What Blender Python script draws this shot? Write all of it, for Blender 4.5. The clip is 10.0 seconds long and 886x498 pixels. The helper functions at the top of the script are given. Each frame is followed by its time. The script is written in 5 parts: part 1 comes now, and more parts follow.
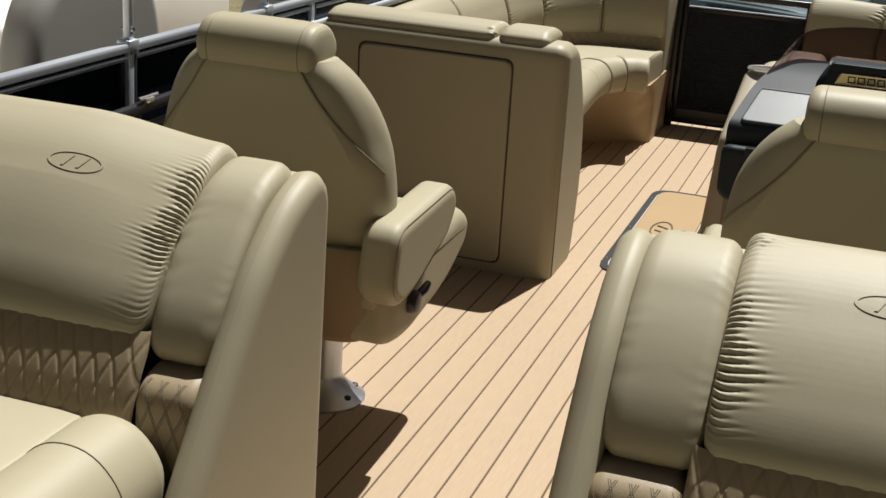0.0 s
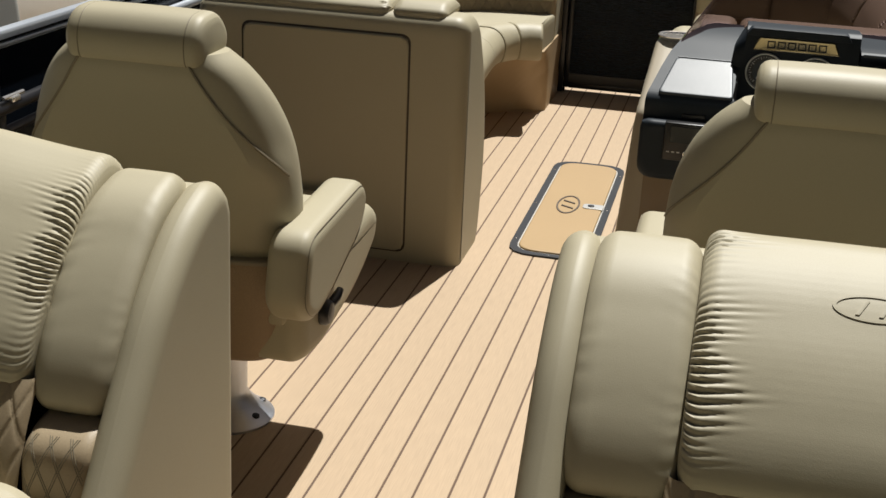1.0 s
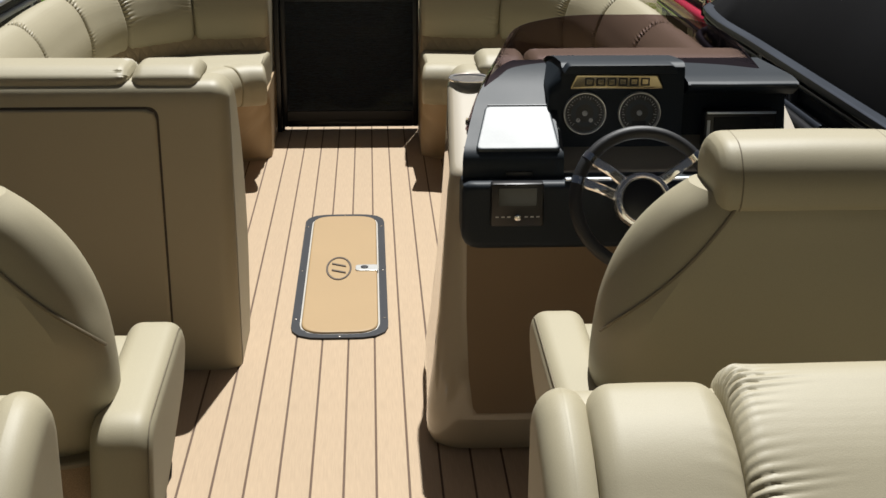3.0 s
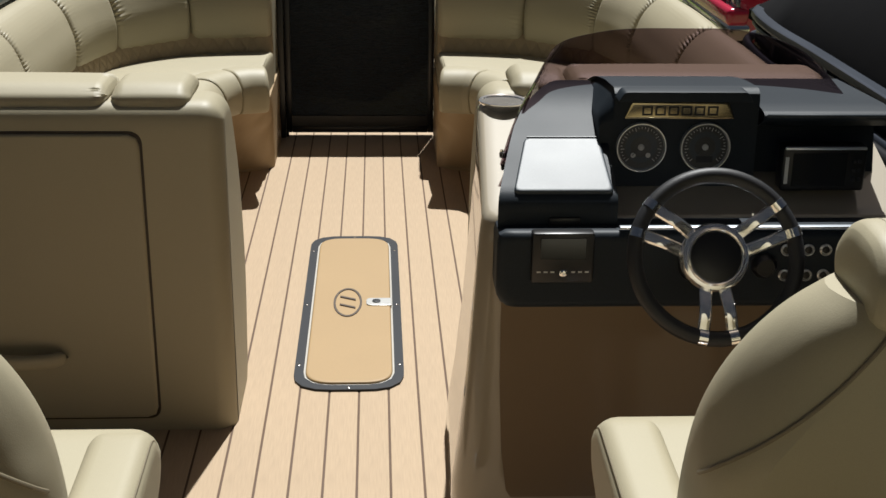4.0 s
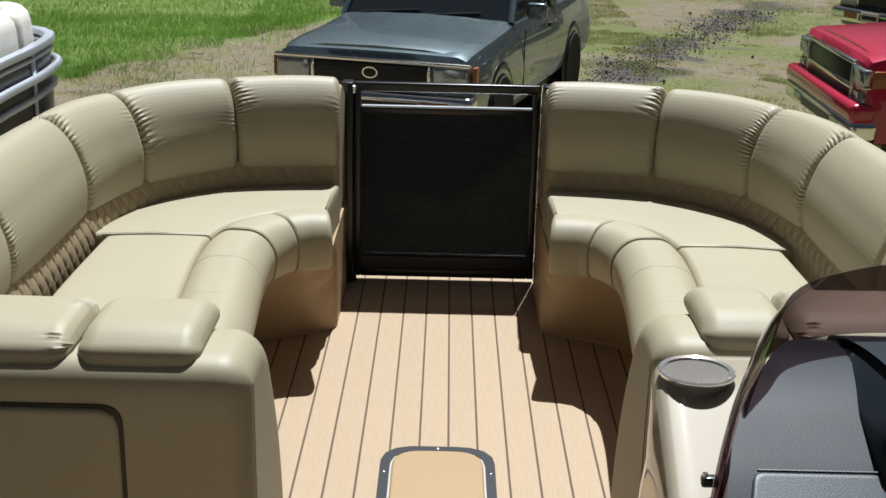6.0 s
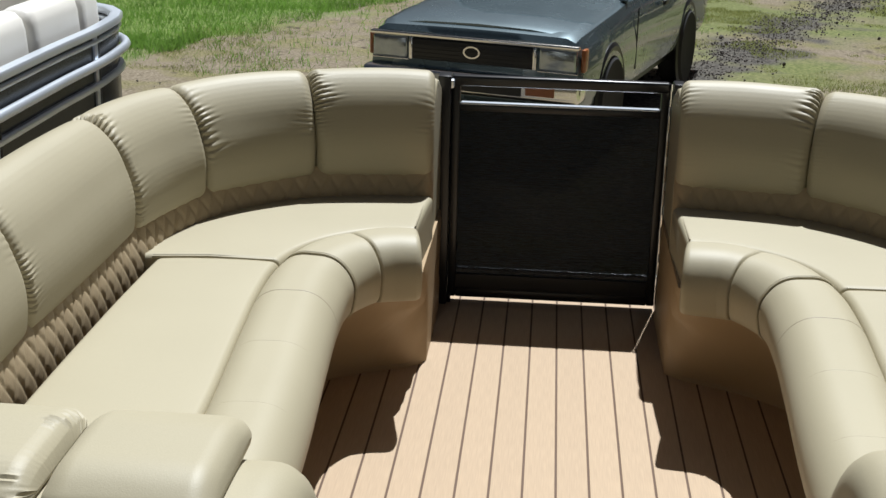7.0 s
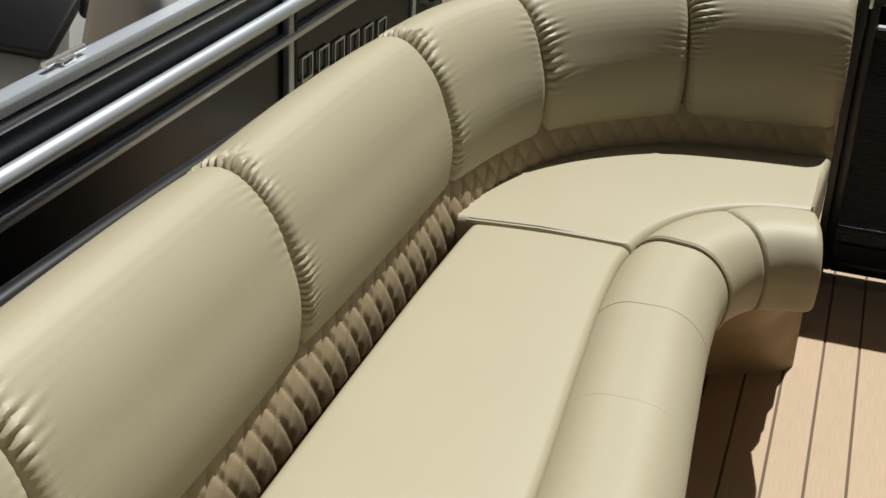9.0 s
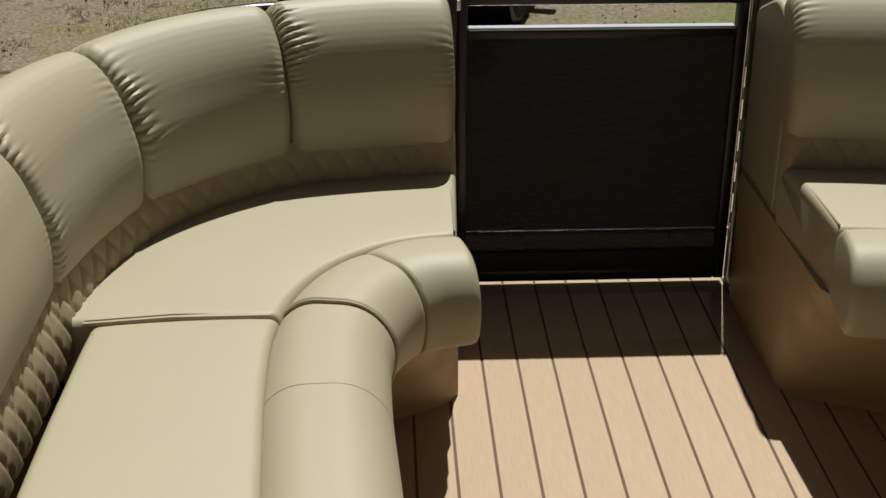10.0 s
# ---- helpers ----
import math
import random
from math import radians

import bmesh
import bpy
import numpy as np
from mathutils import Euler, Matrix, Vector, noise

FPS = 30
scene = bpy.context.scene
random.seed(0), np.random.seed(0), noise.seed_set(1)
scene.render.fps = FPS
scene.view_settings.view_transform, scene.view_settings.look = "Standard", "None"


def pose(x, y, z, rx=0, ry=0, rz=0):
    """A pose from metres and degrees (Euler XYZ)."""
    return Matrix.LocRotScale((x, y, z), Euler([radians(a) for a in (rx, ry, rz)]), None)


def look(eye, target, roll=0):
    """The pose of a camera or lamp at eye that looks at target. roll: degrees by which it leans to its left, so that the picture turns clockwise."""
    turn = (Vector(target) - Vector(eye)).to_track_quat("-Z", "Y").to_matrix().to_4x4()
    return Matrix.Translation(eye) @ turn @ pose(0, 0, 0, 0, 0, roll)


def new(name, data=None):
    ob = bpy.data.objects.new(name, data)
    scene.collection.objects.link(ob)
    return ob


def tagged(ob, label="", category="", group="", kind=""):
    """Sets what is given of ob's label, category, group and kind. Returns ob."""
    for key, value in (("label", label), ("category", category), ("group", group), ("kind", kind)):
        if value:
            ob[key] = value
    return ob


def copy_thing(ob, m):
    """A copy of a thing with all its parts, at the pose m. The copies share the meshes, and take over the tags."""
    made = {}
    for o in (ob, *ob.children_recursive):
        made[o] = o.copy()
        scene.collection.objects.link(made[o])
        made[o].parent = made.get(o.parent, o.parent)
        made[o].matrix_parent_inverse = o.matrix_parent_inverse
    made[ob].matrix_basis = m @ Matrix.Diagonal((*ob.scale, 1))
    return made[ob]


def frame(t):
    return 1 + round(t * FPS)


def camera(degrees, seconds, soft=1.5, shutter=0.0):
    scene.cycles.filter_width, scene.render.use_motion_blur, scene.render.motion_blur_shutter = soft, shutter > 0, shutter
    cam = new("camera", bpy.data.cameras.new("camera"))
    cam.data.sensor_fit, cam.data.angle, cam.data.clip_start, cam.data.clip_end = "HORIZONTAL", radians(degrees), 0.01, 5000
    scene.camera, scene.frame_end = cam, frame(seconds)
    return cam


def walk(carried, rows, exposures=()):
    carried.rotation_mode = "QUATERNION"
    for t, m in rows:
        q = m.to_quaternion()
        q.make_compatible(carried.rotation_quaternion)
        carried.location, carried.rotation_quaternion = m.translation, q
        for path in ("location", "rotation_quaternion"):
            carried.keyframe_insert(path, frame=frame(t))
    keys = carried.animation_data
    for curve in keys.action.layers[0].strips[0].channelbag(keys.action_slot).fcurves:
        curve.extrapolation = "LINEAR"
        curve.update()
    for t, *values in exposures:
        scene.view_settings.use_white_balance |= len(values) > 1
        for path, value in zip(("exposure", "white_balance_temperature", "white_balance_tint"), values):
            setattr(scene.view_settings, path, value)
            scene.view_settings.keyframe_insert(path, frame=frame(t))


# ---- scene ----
from mathutils.bvhtree import BVHTree

cam = camera(37.1, 10.0)
PATH = [
    (0, (0.708, -1.323, 1.595), (0.134, 0.485, 0.962), 4.2),
    (0.5, (0.611, -1.199, 1.589), (0.136, 0.627, 0.928), 3.2),
    (1, (0.546, -1.059, 1.581), (0.153, 0.782, 0.906), 3.0),
    (1.5, (0.472, -0.922, 1.588), (0.108, 0.929, 0.923), 3.2),
    (2, (0.281, -0.798, 1.592), (0.05, 1.076, 0.934), 1.4),
    (2.5, (0.141, -0.687, 1.611), (0.142, 1.203, 0.957), -0.9),
    (2.7, (0.1, -0.608, 1.601), (0.185, 1.283, 0.954), -0.4),
    (3.8, (0.105, -0.076, 1.58), (0.217, 1.804, 0.908), 1.1),
    (4, (0.072, 0.042, 1.576), (0.173, 1.922, 0.901), 0.8),
    (4.5, (0.036, 0.349, 1.564), (0.114, 2.225, 0.875), 0.1),
    (5, (0.06, 0.66, 1.591), (0.079, 2.553, 0.946), 0.1),
    (5.5, (0.029, 0.953, 1.587), (0.028, 2.856, 0.972), 1.4),
    (5.7, (0.003, 1.073, 1.596), (0.008, 2.983, 1.003), 1.4),
    (6.8, (-0.017, 1.793, 1.572), (-0.103, 3.697, 0.967), 1.1),
    (7, (-0.045, 1.919, 1.546), (-0.189, 3.81, 0.91), 1.4),
    (7.5, (-0.151, 2.169, 1.507), (-0.442, 4.029, 0.831), 1.7),
    (8, (-0.23, 2.401, 1.481), (-0.676, 4.198, 0.724), 1.5),
    (8.5, (-0.286, 2.615, 1.484), (-0.847, 4.347, 0.656), 2.4),
    (9, (-0.367, 2.753, 1.528), (-0.895, 4.469, 0.647), 3.0),
    (9.5, (-0.502, 2.893, 1.512), (-0.696, 4.702, 0.682), 1.7),
    (10, (-0.503, 3.037, 1.49), (-0.42, 4.847, 0.643), 0.1),
]
walk(cam, [(t, look(eye, target, roll)) for t, eye, target, roll in PATH], [(0, 0.39, 6330, 10.5), (2.5, 0.38, 6180, 10.5), (4.0, 0.34, 6100, 10), (5.5, 0.40, 5850, 9), (7.0, 0.42, 5800, 10), (8.5, 0.15, 6100, 9.5), (9.0, 0.16, 6250, 9.5), (10.0, 0.02, 6350, 9.5)])

# ---- light ----
SUN_TO = Vector((0.085, 0.36, 0.75)).normalized()
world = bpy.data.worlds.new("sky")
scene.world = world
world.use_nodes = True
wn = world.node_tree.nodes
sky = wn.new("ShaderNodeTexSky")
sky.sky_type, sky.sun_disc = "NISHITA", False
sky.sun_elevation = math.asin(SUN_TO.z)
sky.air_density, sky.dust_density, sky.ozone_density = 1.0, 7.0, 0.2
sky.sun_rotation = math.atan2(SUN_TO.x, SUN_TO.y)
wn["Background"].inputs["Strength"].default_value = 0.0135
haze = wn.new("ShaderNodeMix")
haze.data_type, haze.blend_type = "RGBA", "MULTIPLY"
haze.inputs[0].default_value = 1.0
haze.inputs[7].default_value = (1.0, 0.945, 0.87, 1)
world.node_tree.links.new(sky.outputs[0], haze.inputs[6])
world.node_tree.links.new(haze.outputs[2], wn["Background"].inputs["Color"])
sun = new("sun", bpy.data.lights.new("sun", "SUN"))
sun.data.energy, sun.data.angle, sun.data.color = 5.2, radians(0.53), (1.0, 0.975, 0.90)
sun.matrix_world = look(SUN_TO * 20, (0, 0, 0))


# ---- materials ----
def material(name, color, rough=0.5, metal=0.0, vary=0.06, scale=3.0, grain=0.0, grain_scale=400.0, bump=0.0, bump_scale=300.0, spec=0.5, coat=0.0, random_tint=0.0, stretch=(1, 1, 1), alpha=1.0, trans=0.0, dent=0.0):
    m = bpy.data.materials.new(name)
    m.use_nodes = True
    nt = m.node_tree
    b = nt.nodes["Principled BSDF"]
    b.inputs["Roughness"].default_value = rough
    b.inputs["Metallic"].default_value = metal
    b.inputs["Specular IOR Level"].default_value = spec
    b.inputs["Coat Weight"].default_value = coat
    b.inputs["Coat Roughness"].default_value = 0.025
    b.inputs["Alpha"].default_value = alpha
    b.inputs["Transmission Weight"].default_value = trans
    geo = nt.nodes.new("ShaderNodeTexCoord")
    mp = nt.nodes.new("ShaderNodeMapping")
    mp.inputs["Scale"].default_value = stretch
    nt.links.new(geo.outputs["Object"], mp.inputs[0])

    def noise_tex(s, detail):
        n = nt.nodes.new("ShaderNodeTexNoise")
        n.inputs["Scale"].default_value, n.inputs["Detail"].default_value = s, detail
        nt.links.new(mp.outputs[0], n.inputs["Vector"])
        return n

    def mixed(kind, factor, a, c):
        x = nt.nodes.new("ShaderNodeMix")
        x.data_type, x.blend_type = "RGBA", kind
        for i, v in ((0, factor), (6, a), (7, c)):
            if isinstance(v, (int, float)):
                x.inputs[i].default_value = v
            elif isinstance(v, tuple):
                x.inputs[i].default_value = (*v, 1)
            else:
                nt.links.new(v, x.inputs[i])
        return x.outputs[2]

    big = noise_tex(scale, 5)
    lo, hi = (tuple(c * (1 - vary) for c in color), tuple(min(1, c * (1 + vary)) for c in color))
    col = mixed("MIX", big.outputs["Fac"], lo, hi)
    if grain:
        g = noise_tex(grain_scale, 3)
        ramp = nt.nodes.new("ShaderNodeMapRange")
        ramp.inputs[1].default_value, ramp.inputs[2].default_value = 0.35, 0.65
        ramp.inputs[3].default_value, ramp.inputs[4].default_value = 1 - grain, 1 + grain
        nt.links.new(g.outputs["Fac"], ramp.inputs[0])
        v = nt.nodes.new("ShaderNodeVectorMath")
        v.operation = "SCALE"
        nt.links.new(col, v.inputs[0])
        nt.links.new(ramp.outputs[0], v.inputs["Scale"])
        col = v.outputs[0]
    if random_tint:
        oi = nt.nodes.new("ShaderNodeObjectInfo")
        rr = nt.nodes.new("ShaderNodeMapRange")
        rr.inputs[3].default_value, rr.inputs[4].default_value = 1 - random_tint, 1 + random_tint
        nt.links.new(oi.outputs["Random"], rr.inputs[0])
        v = nt.nodes.new("ShaderNodeVectorMath")
        v.operation = "SCALE"
        nt.links.new(col, v.inputs[0])
        nt.links.new(rr.outputs[0], v.inputs["Scale"])
        col = v.outputs[0]
    nt.links.new(col, b.inputs["Base Color"])
    rm = nt.nodes.new("ShaderNodeMapRange")
    rm.inputs[3].default_value, rm.inputs[4].default_value = max(0.02, rough * 0.85), min(1, rough * 1.15)
    nt.links.new(big.outputs["Fac"], rm.inputs[0])
    nt.links.new(rm.outputs[0], b.inputs["Roughness"])
    if bump:
        n = noise_tex(bump_scale, 2)
        bp = nt.nodes.new("ShaderNodeBump")
        bp.inputs["Strength"].default_value, bp.inputs["Distance"].default_value = bump, 0.002
        nt.links.new(n.outputs["Fac"], bp.inputs["Height"])
        nt.links.new(bp.outputs[0], b.inputs["Normal"])
        if dent:
            d = noise_tex(7.0, 3)
            bd = nt.nodes.new("ShaderNodeBump")
            bd.inputs["Strength"].default_value, bd.inputs["Distance"].default_value = dent, 0.02
            nt.links.new(d.outputs["Fac"], bd.inputs["Height"])
            nt.links.new(bd.outputs[0], bp.inputs["Normal"])
    return m


VINYL = material("vinyl", (0.356, 0.317, 0.217), 0.55, vary=0.045, scale=2.5, grain=0.03, grain_scale=700, bump=0.10, bump_scale=520, spec=0.44, dent=0.05)
WELT = material("vinyl_welt", (0.27, 0.235, 0.16), 0.55, bump=0.1)
BASE_VINYL = material("tan_base_vinyl", (0.36, 0.262, 0.152), 0.5, vary=0.06, grain=0.03, grain_scale=700, bump=0.10, bump_scale=520, spec=0.3)
# mirror plate tinted gold to paint in the reflected beige surroundings
GOLD_MIRROR = material("gold_tinted_mirror", (0.38, 0.32, 0.20), 0.12, metal=1.0, vary=0.1)
# near black for door gaps and for painted shade in the stern lounge corners
GAP_DARK = material("gap_dark", (0.035, 0.024, 0.014), 0.6, bump=0.1)
STITCH = material("stitch_thread", (0.19, 0.16, 0.105), 0.6, bump=0.1)
QUILT = material("quilted_vinyl", (0.315, 0.245, 0.152), 0.5, vary=0.06, grain=0.05, bump=0.15, spec=0.4)
MESHCLOTH = material("mesh_cloth", (0.25, 0.175, 0.10), 0.7, vary=0.08, grain=0.25, grain_scale=900, bump=0.4, bump_scale=900)
PLANK = material("deck_plank", (0.408, 0.304, 0.200), 0.62, vary=0.05, scale=2.0, grain=0.055, grain_scale=38, bump=0.15, bump_scale=90, random_tint=0.03, stretch=(9, 0.35, 1), spec=0.3)
GROOVE = material("deck_groove", (0.10, 0.06, 0.036), 0.8)
HATCH_LID = material("hatch_lid", (0.34, 0.228, 0.107), 0.55, vary=0.05, grain=0.03, bump=0.1)
DARK_GREY = material("dark_grey_plastic", (0.022, 0.024, 0.029), 0.5, bump=0.1, spec=0.3)
WHITE_TRIM = material("white_trim", (0.72, 0.72, 0.70), 0.4)
GASKET = material("pale_gasket", (0.42, 0.40, 0.36), 0.5)
LOGO_BROWN = material("dark_brown_print", (0.06, 0.04, 0.025), 0.6)
CHROME = material("chrome", (0.92, 0.90, 0.86), 0.14, metal=1.0, vary=0.02)
BEZEL = material("bright_bezel", (0.80, 0.80, 0.78), 0.22, metal=0.45, vary=0.03)
POLISHED = material("polished_steel", (0.96, 0.95, 0.93), 0.09, metal=0.84, vary=0.03)
ALU = material("satin_aluminium", (0.74, 0.79, 0.86), 0.33, metal=0.72, vary=0.04, bump=0.05)
BRUSHED = material("brushed_pedestal_metal", (0.58, 0.60, 0.65), 0.38, metal=1.0, vary=0.06, stretch=(1, 1, 12), scale=20)
ALU_DARK = material("dark_anodised_rail", (0.06, 0.07, 0.09), 0.35, metal=0.8, vary=0.05)
BLACK_METAL = material("black_anodised_metal", (0.012, 0.012, 0.014), 0.3, vary=0.1, spec=0.5)
BLACK_PANEL = material("black_fence_panel", (0.006, 0.009, 0.014), 0.25, vary=0.2, stretch=(1, 1, 30), scale=6, bump=0.02, bump_scale=20, spec=0.22)
MESH_SCREEN = material("black_mesh_screen", (0.017, 0.023, 0.031), 0.5, vary=0.3, scale=8, stretch=(1, 1, 25), grain=0.2, grain_scale=30, spec=0.12)
GELCOAT = material("beige_gelcoat", (0.335, 0.290, 0.215), 0.45, vary=0.03, coat=1.0, spec=0.2)
DASH = material("charcoal_dash_vinyl", (0.017, 0.023, 0.030), 0.50, vary=0.10, grain=0.10, bump=0.10, bump_scale=420, spec=0.20)
# dash charcoal made paler, so the lid's sun sheen sits in its colour
DASH_LID = material("paler_dash_vinyl", (0.042, 0.052, 0.062), 0.43, vary=0.06, grain=0.06, bump=0.10, bump_scale=420, spec=0.38)
BLACK_PLASTIC = material("black_plastic", (0.010, 0.010, 0.011), 0.35, vary=0.1)
RUBBER = material("black_rubber_grip", (0.018, 0.018, 0.02), 0.5, bump=0.2, bump_scale=600)
SCREEN = material("screen_glass", (0.012, 0.014, 0.017), 0.08, vary=0.05)
DIAL = material("dial_face", (0.030, 0.031, 0.033), 0.3)
DIAL_MARK = material("dial_marks", (0.6, 0.6, 0.58), 0.5)
RED = material("red_needle", (0.5, 0.05, 0.03), 0.5)


def see_through(m, share):
    """An open weave: a share of the light passes straight between its threads."""
    nt = m.node_tree
    b, out = nt.nodes["Principled BSDF"], nt.nodes["Material Output"]
    clear, mx = nt.nodes.new("ShaderNodeBsdfTransparent"), nt.nodes.new("ShaderNodeMixShader")
    mx.inputs[0].default_value = share
    for x, y in ((b.outputs[0], mx.inputs[1]), (clear.outputs[0], mx.inputs[2]), (mx.outputs[0], out.inputs["Surface"])):
        nt.links.new(x, y)


see_through(MESH_SCREEN, 0.09)


def smoked_acrylic():
    """Clear tinted sheet: light passes straight through, tinted, with a gloss on the surface."""
    m = bpy.data.materials.new("smoked_acrylic")
    m.use_nodes = True
    nt = m.node_tree
    nt.nodes.remove(nt.nodes["Principled BSDF"])
    clear, gloss, mx, fr = (nt.nodes.new(k) for k in ("ShaderNodeBsdfTransparent", "ShaderNodeBsdfGlossy", "ShaderNodeMixShader", "ShaderNodeLayerWeight"))
    pw = nt.nodes.new("ShaderNodeMath")
    pw.operation = "POWER"
    pw.inputs[1].default_value = 4.0
    clear.inputs["Color"].default_value = (0.50, 0.43, 0.445, 1)
    gloss.inputs["Roughness"].default_value = 0.03
    fr.inputs["Blend"].default_value = 0.5
    for a, b in ((fr.outputs["Facing"], pw.inputs[0]), (pw.outputs[0], mx.inputs[0]), (clear.outputs[0], mx.inputs[1]), (gloss.outputs[0], mx.inputs[2]), (mx.outputs[0], nt.nodes["Material Output"].inputs["Surface"])):
        nt.links.new(a, b)
    return m


SMOKED = smoked_acrylic()
GROUND = material("gravel_dirt", (0.24, 0.21, 0.17), 0.95, vary=0.35, scale=0.7, grain=0.35, grain_scale=30, bump=0.8, bump_scale=25, spec=0.1)


# ---- mesh tools ----
PLACED = {}


def thing(name, loc, label, category, group="", kind=""):
    ob = new(name)
    ob.location = loc
    ob.empty_display_size = 0.1
    PLACED[ob.name] = Matrix.Translation(loc)
    return tagged(ob, label, category, group, kind)


def link(name, data, parent=None, label="", m=None):
    ob = new(name, data)
    if parent is not None:
        ob.parent = parent
        ob.matrix_parent_inverse = PLACED.get(parent.name, Matrix()).inverted()
    if m is not None:
        ob.matrix_basis = m
        PLACED[ob.name] = m
    return tagged(ob, label)


def to_mesh(name, bm, mat, smooth=True, sharp=40):
    bmesh.ops.recalc_face_normals(bm, faces=bm.faces)
    me = bpy.data.meshes.new(name)
    for f in bm.faces:
        f.smooth = smooth
    if smooth:
        for e in bm.edges:
            e.smooth = not (len(e.link_faces) == 2 and e.calc_face_angle(0) > radians(sharp))
    bm.to_mesh(me)
    bm.free()
    me.materials.append(mat)
    return me


def part(name, bm, mat, parent, label="", smooth=True, sharp=40):
    return link(name, to_mesh(name, bm, mat, smooth, sharp), parent, label)


def solid(name, bm, mat, label, category, group="", kind="", smooth=True, sharp=40):
    return tagged(link(name, to_mesh(name, bm, mat, smooth, sharp)), label, category, group, kind)


def loft(rings, caps=True, bm=None):
    bm = bm or bmesh.new()
    vs = [[bm.verts.new(p) for p in r] for r in rings]
    n = len(vs[0])
    for a, b in zip(vs, vs[1:]):
        for i in range(n):
            bm.faces.new((a[i], a[(i + 1) % n], b[(i + 1) % n], b[i]))
    if caps:
        bm.faces.new(vs[0][::-1])
        bm.faces.new(vs[-1])
    return bm


def joined(*bms):
    out = bms[0]
    for b in bms[1:]:
        me = bpy.data.meshes.new("tmp")
        b.to_mesh(me)
        b.free()
        out.from_mesh(me)
        bpy.data.meshes.remove(me)
    return out


def box(x0, x1, y0, y1, z0, z1, r=0.0, seg=3):
    bm = bmesh.new()
    bmesh.ops.create_cube(bm, size=1)
    for v in bm.verts:
        v.co = Vector(((x0 + x1) / 2 + v.co.x * (x1 - x0), (y0 + y1) / 2 + v.co.y * (y1 - y0), (z0 + z1) / 2 + v.co.z * (z1 - z0)))
    if r:
        bmesh.ops.bevel(bm, geom=bm.edges[:], offset=min(r, 0.49 * min(abs(x1 - x0), abs(y1 - y0), abs(z1 - z0))), segments=seg, profile=0.5, affect="EDGES")
    return bm


def moved(bm, m):
    bmesh.ops.transform(bm, matrix=m, verts=bm.verts)
    return bm


def smooth_line(pts, n):
    """n points, evenly spaced, on a smooth curve through pts."""
    p = np.array(pts, float)
    d = np.linalg.norm(np.diff(p, axis=0), axis=1)[:, None]
    s = np.diff(p, axis=0) / d
    m = np.vstack([s[:1], (s[:-1] * d[1:] + s[1:] * d[:-1]) / (d[:-1] + d[1:]), s[-1:]])
    out = []
    for i in range(len(d)):
        for k in range(24):
            u = k / 24
            out.append((2 * u**3 - 3 * u**2 + 1) * p[i] + (u**3 - 2 * u**2 + u) * d[i] * m[i] + (3 * u**2 - 2 * u**3) * p[i + 1] + (u**3 - u**2) * d[i] * m[i + 1])
    out.append(p[-1])
    return spaced(out, n)


def spaced(pts, n, closed=False):
    p = np.array([*pts, pts[0]] if closed else pts, float)
    s = np.r_[0, np.cumsum(np.linalg.norm(np.diff(p, axis=0), axis=1))]
    at = np.linspace(0, s[-1], n + 1)[:-1] if closed else np.linspace(0, s[-1], n)
    return np.stack([np.interp(at, s, p[:, k]) for k in range(p.shape[1])], 1)


def rounded(pts, r, seg=6):
    """A closed polygon with its corners rounded; r is one radius or one each."""
    out, n = [], len(pts)
    rs = [r] * n if isinstance(r, (int, float)) else r
    for i in range(n):
        p, a, b = (Vector(pts[i]), Vector(pts[i - 1]), Vector(pts[(i + 1) % n]))
        d0, d1 = (a - p), (b - p)
        q = min(rs[i], 0.49 * d0.length, 0.49 * d1.length)
        s, e = p + d0.normalized() * q, p + d1.normalized() * q
        for k in range(seg + 1):
            u = k / seg
            out.append(tuple((1 - u) ** 2 * s + 2 * u * (1 - u) * p + u * u * e))
    return out


def normals2(prof):
    d = np.roll(prof, -1, 0) - np.roll(prof, 1, 0)
    n = np.stack([d[:, 1], -d[:, 0]], 1)
    n /= np.linalg.norm(n, axis=1)[:, None] + 1e-9
    x, y = prof[:, 0], prof[:, 1]
    area = (x * np.roll(y, -1) - np.roll(x, -1) * y).sum()
    return n if area > 0 else -n


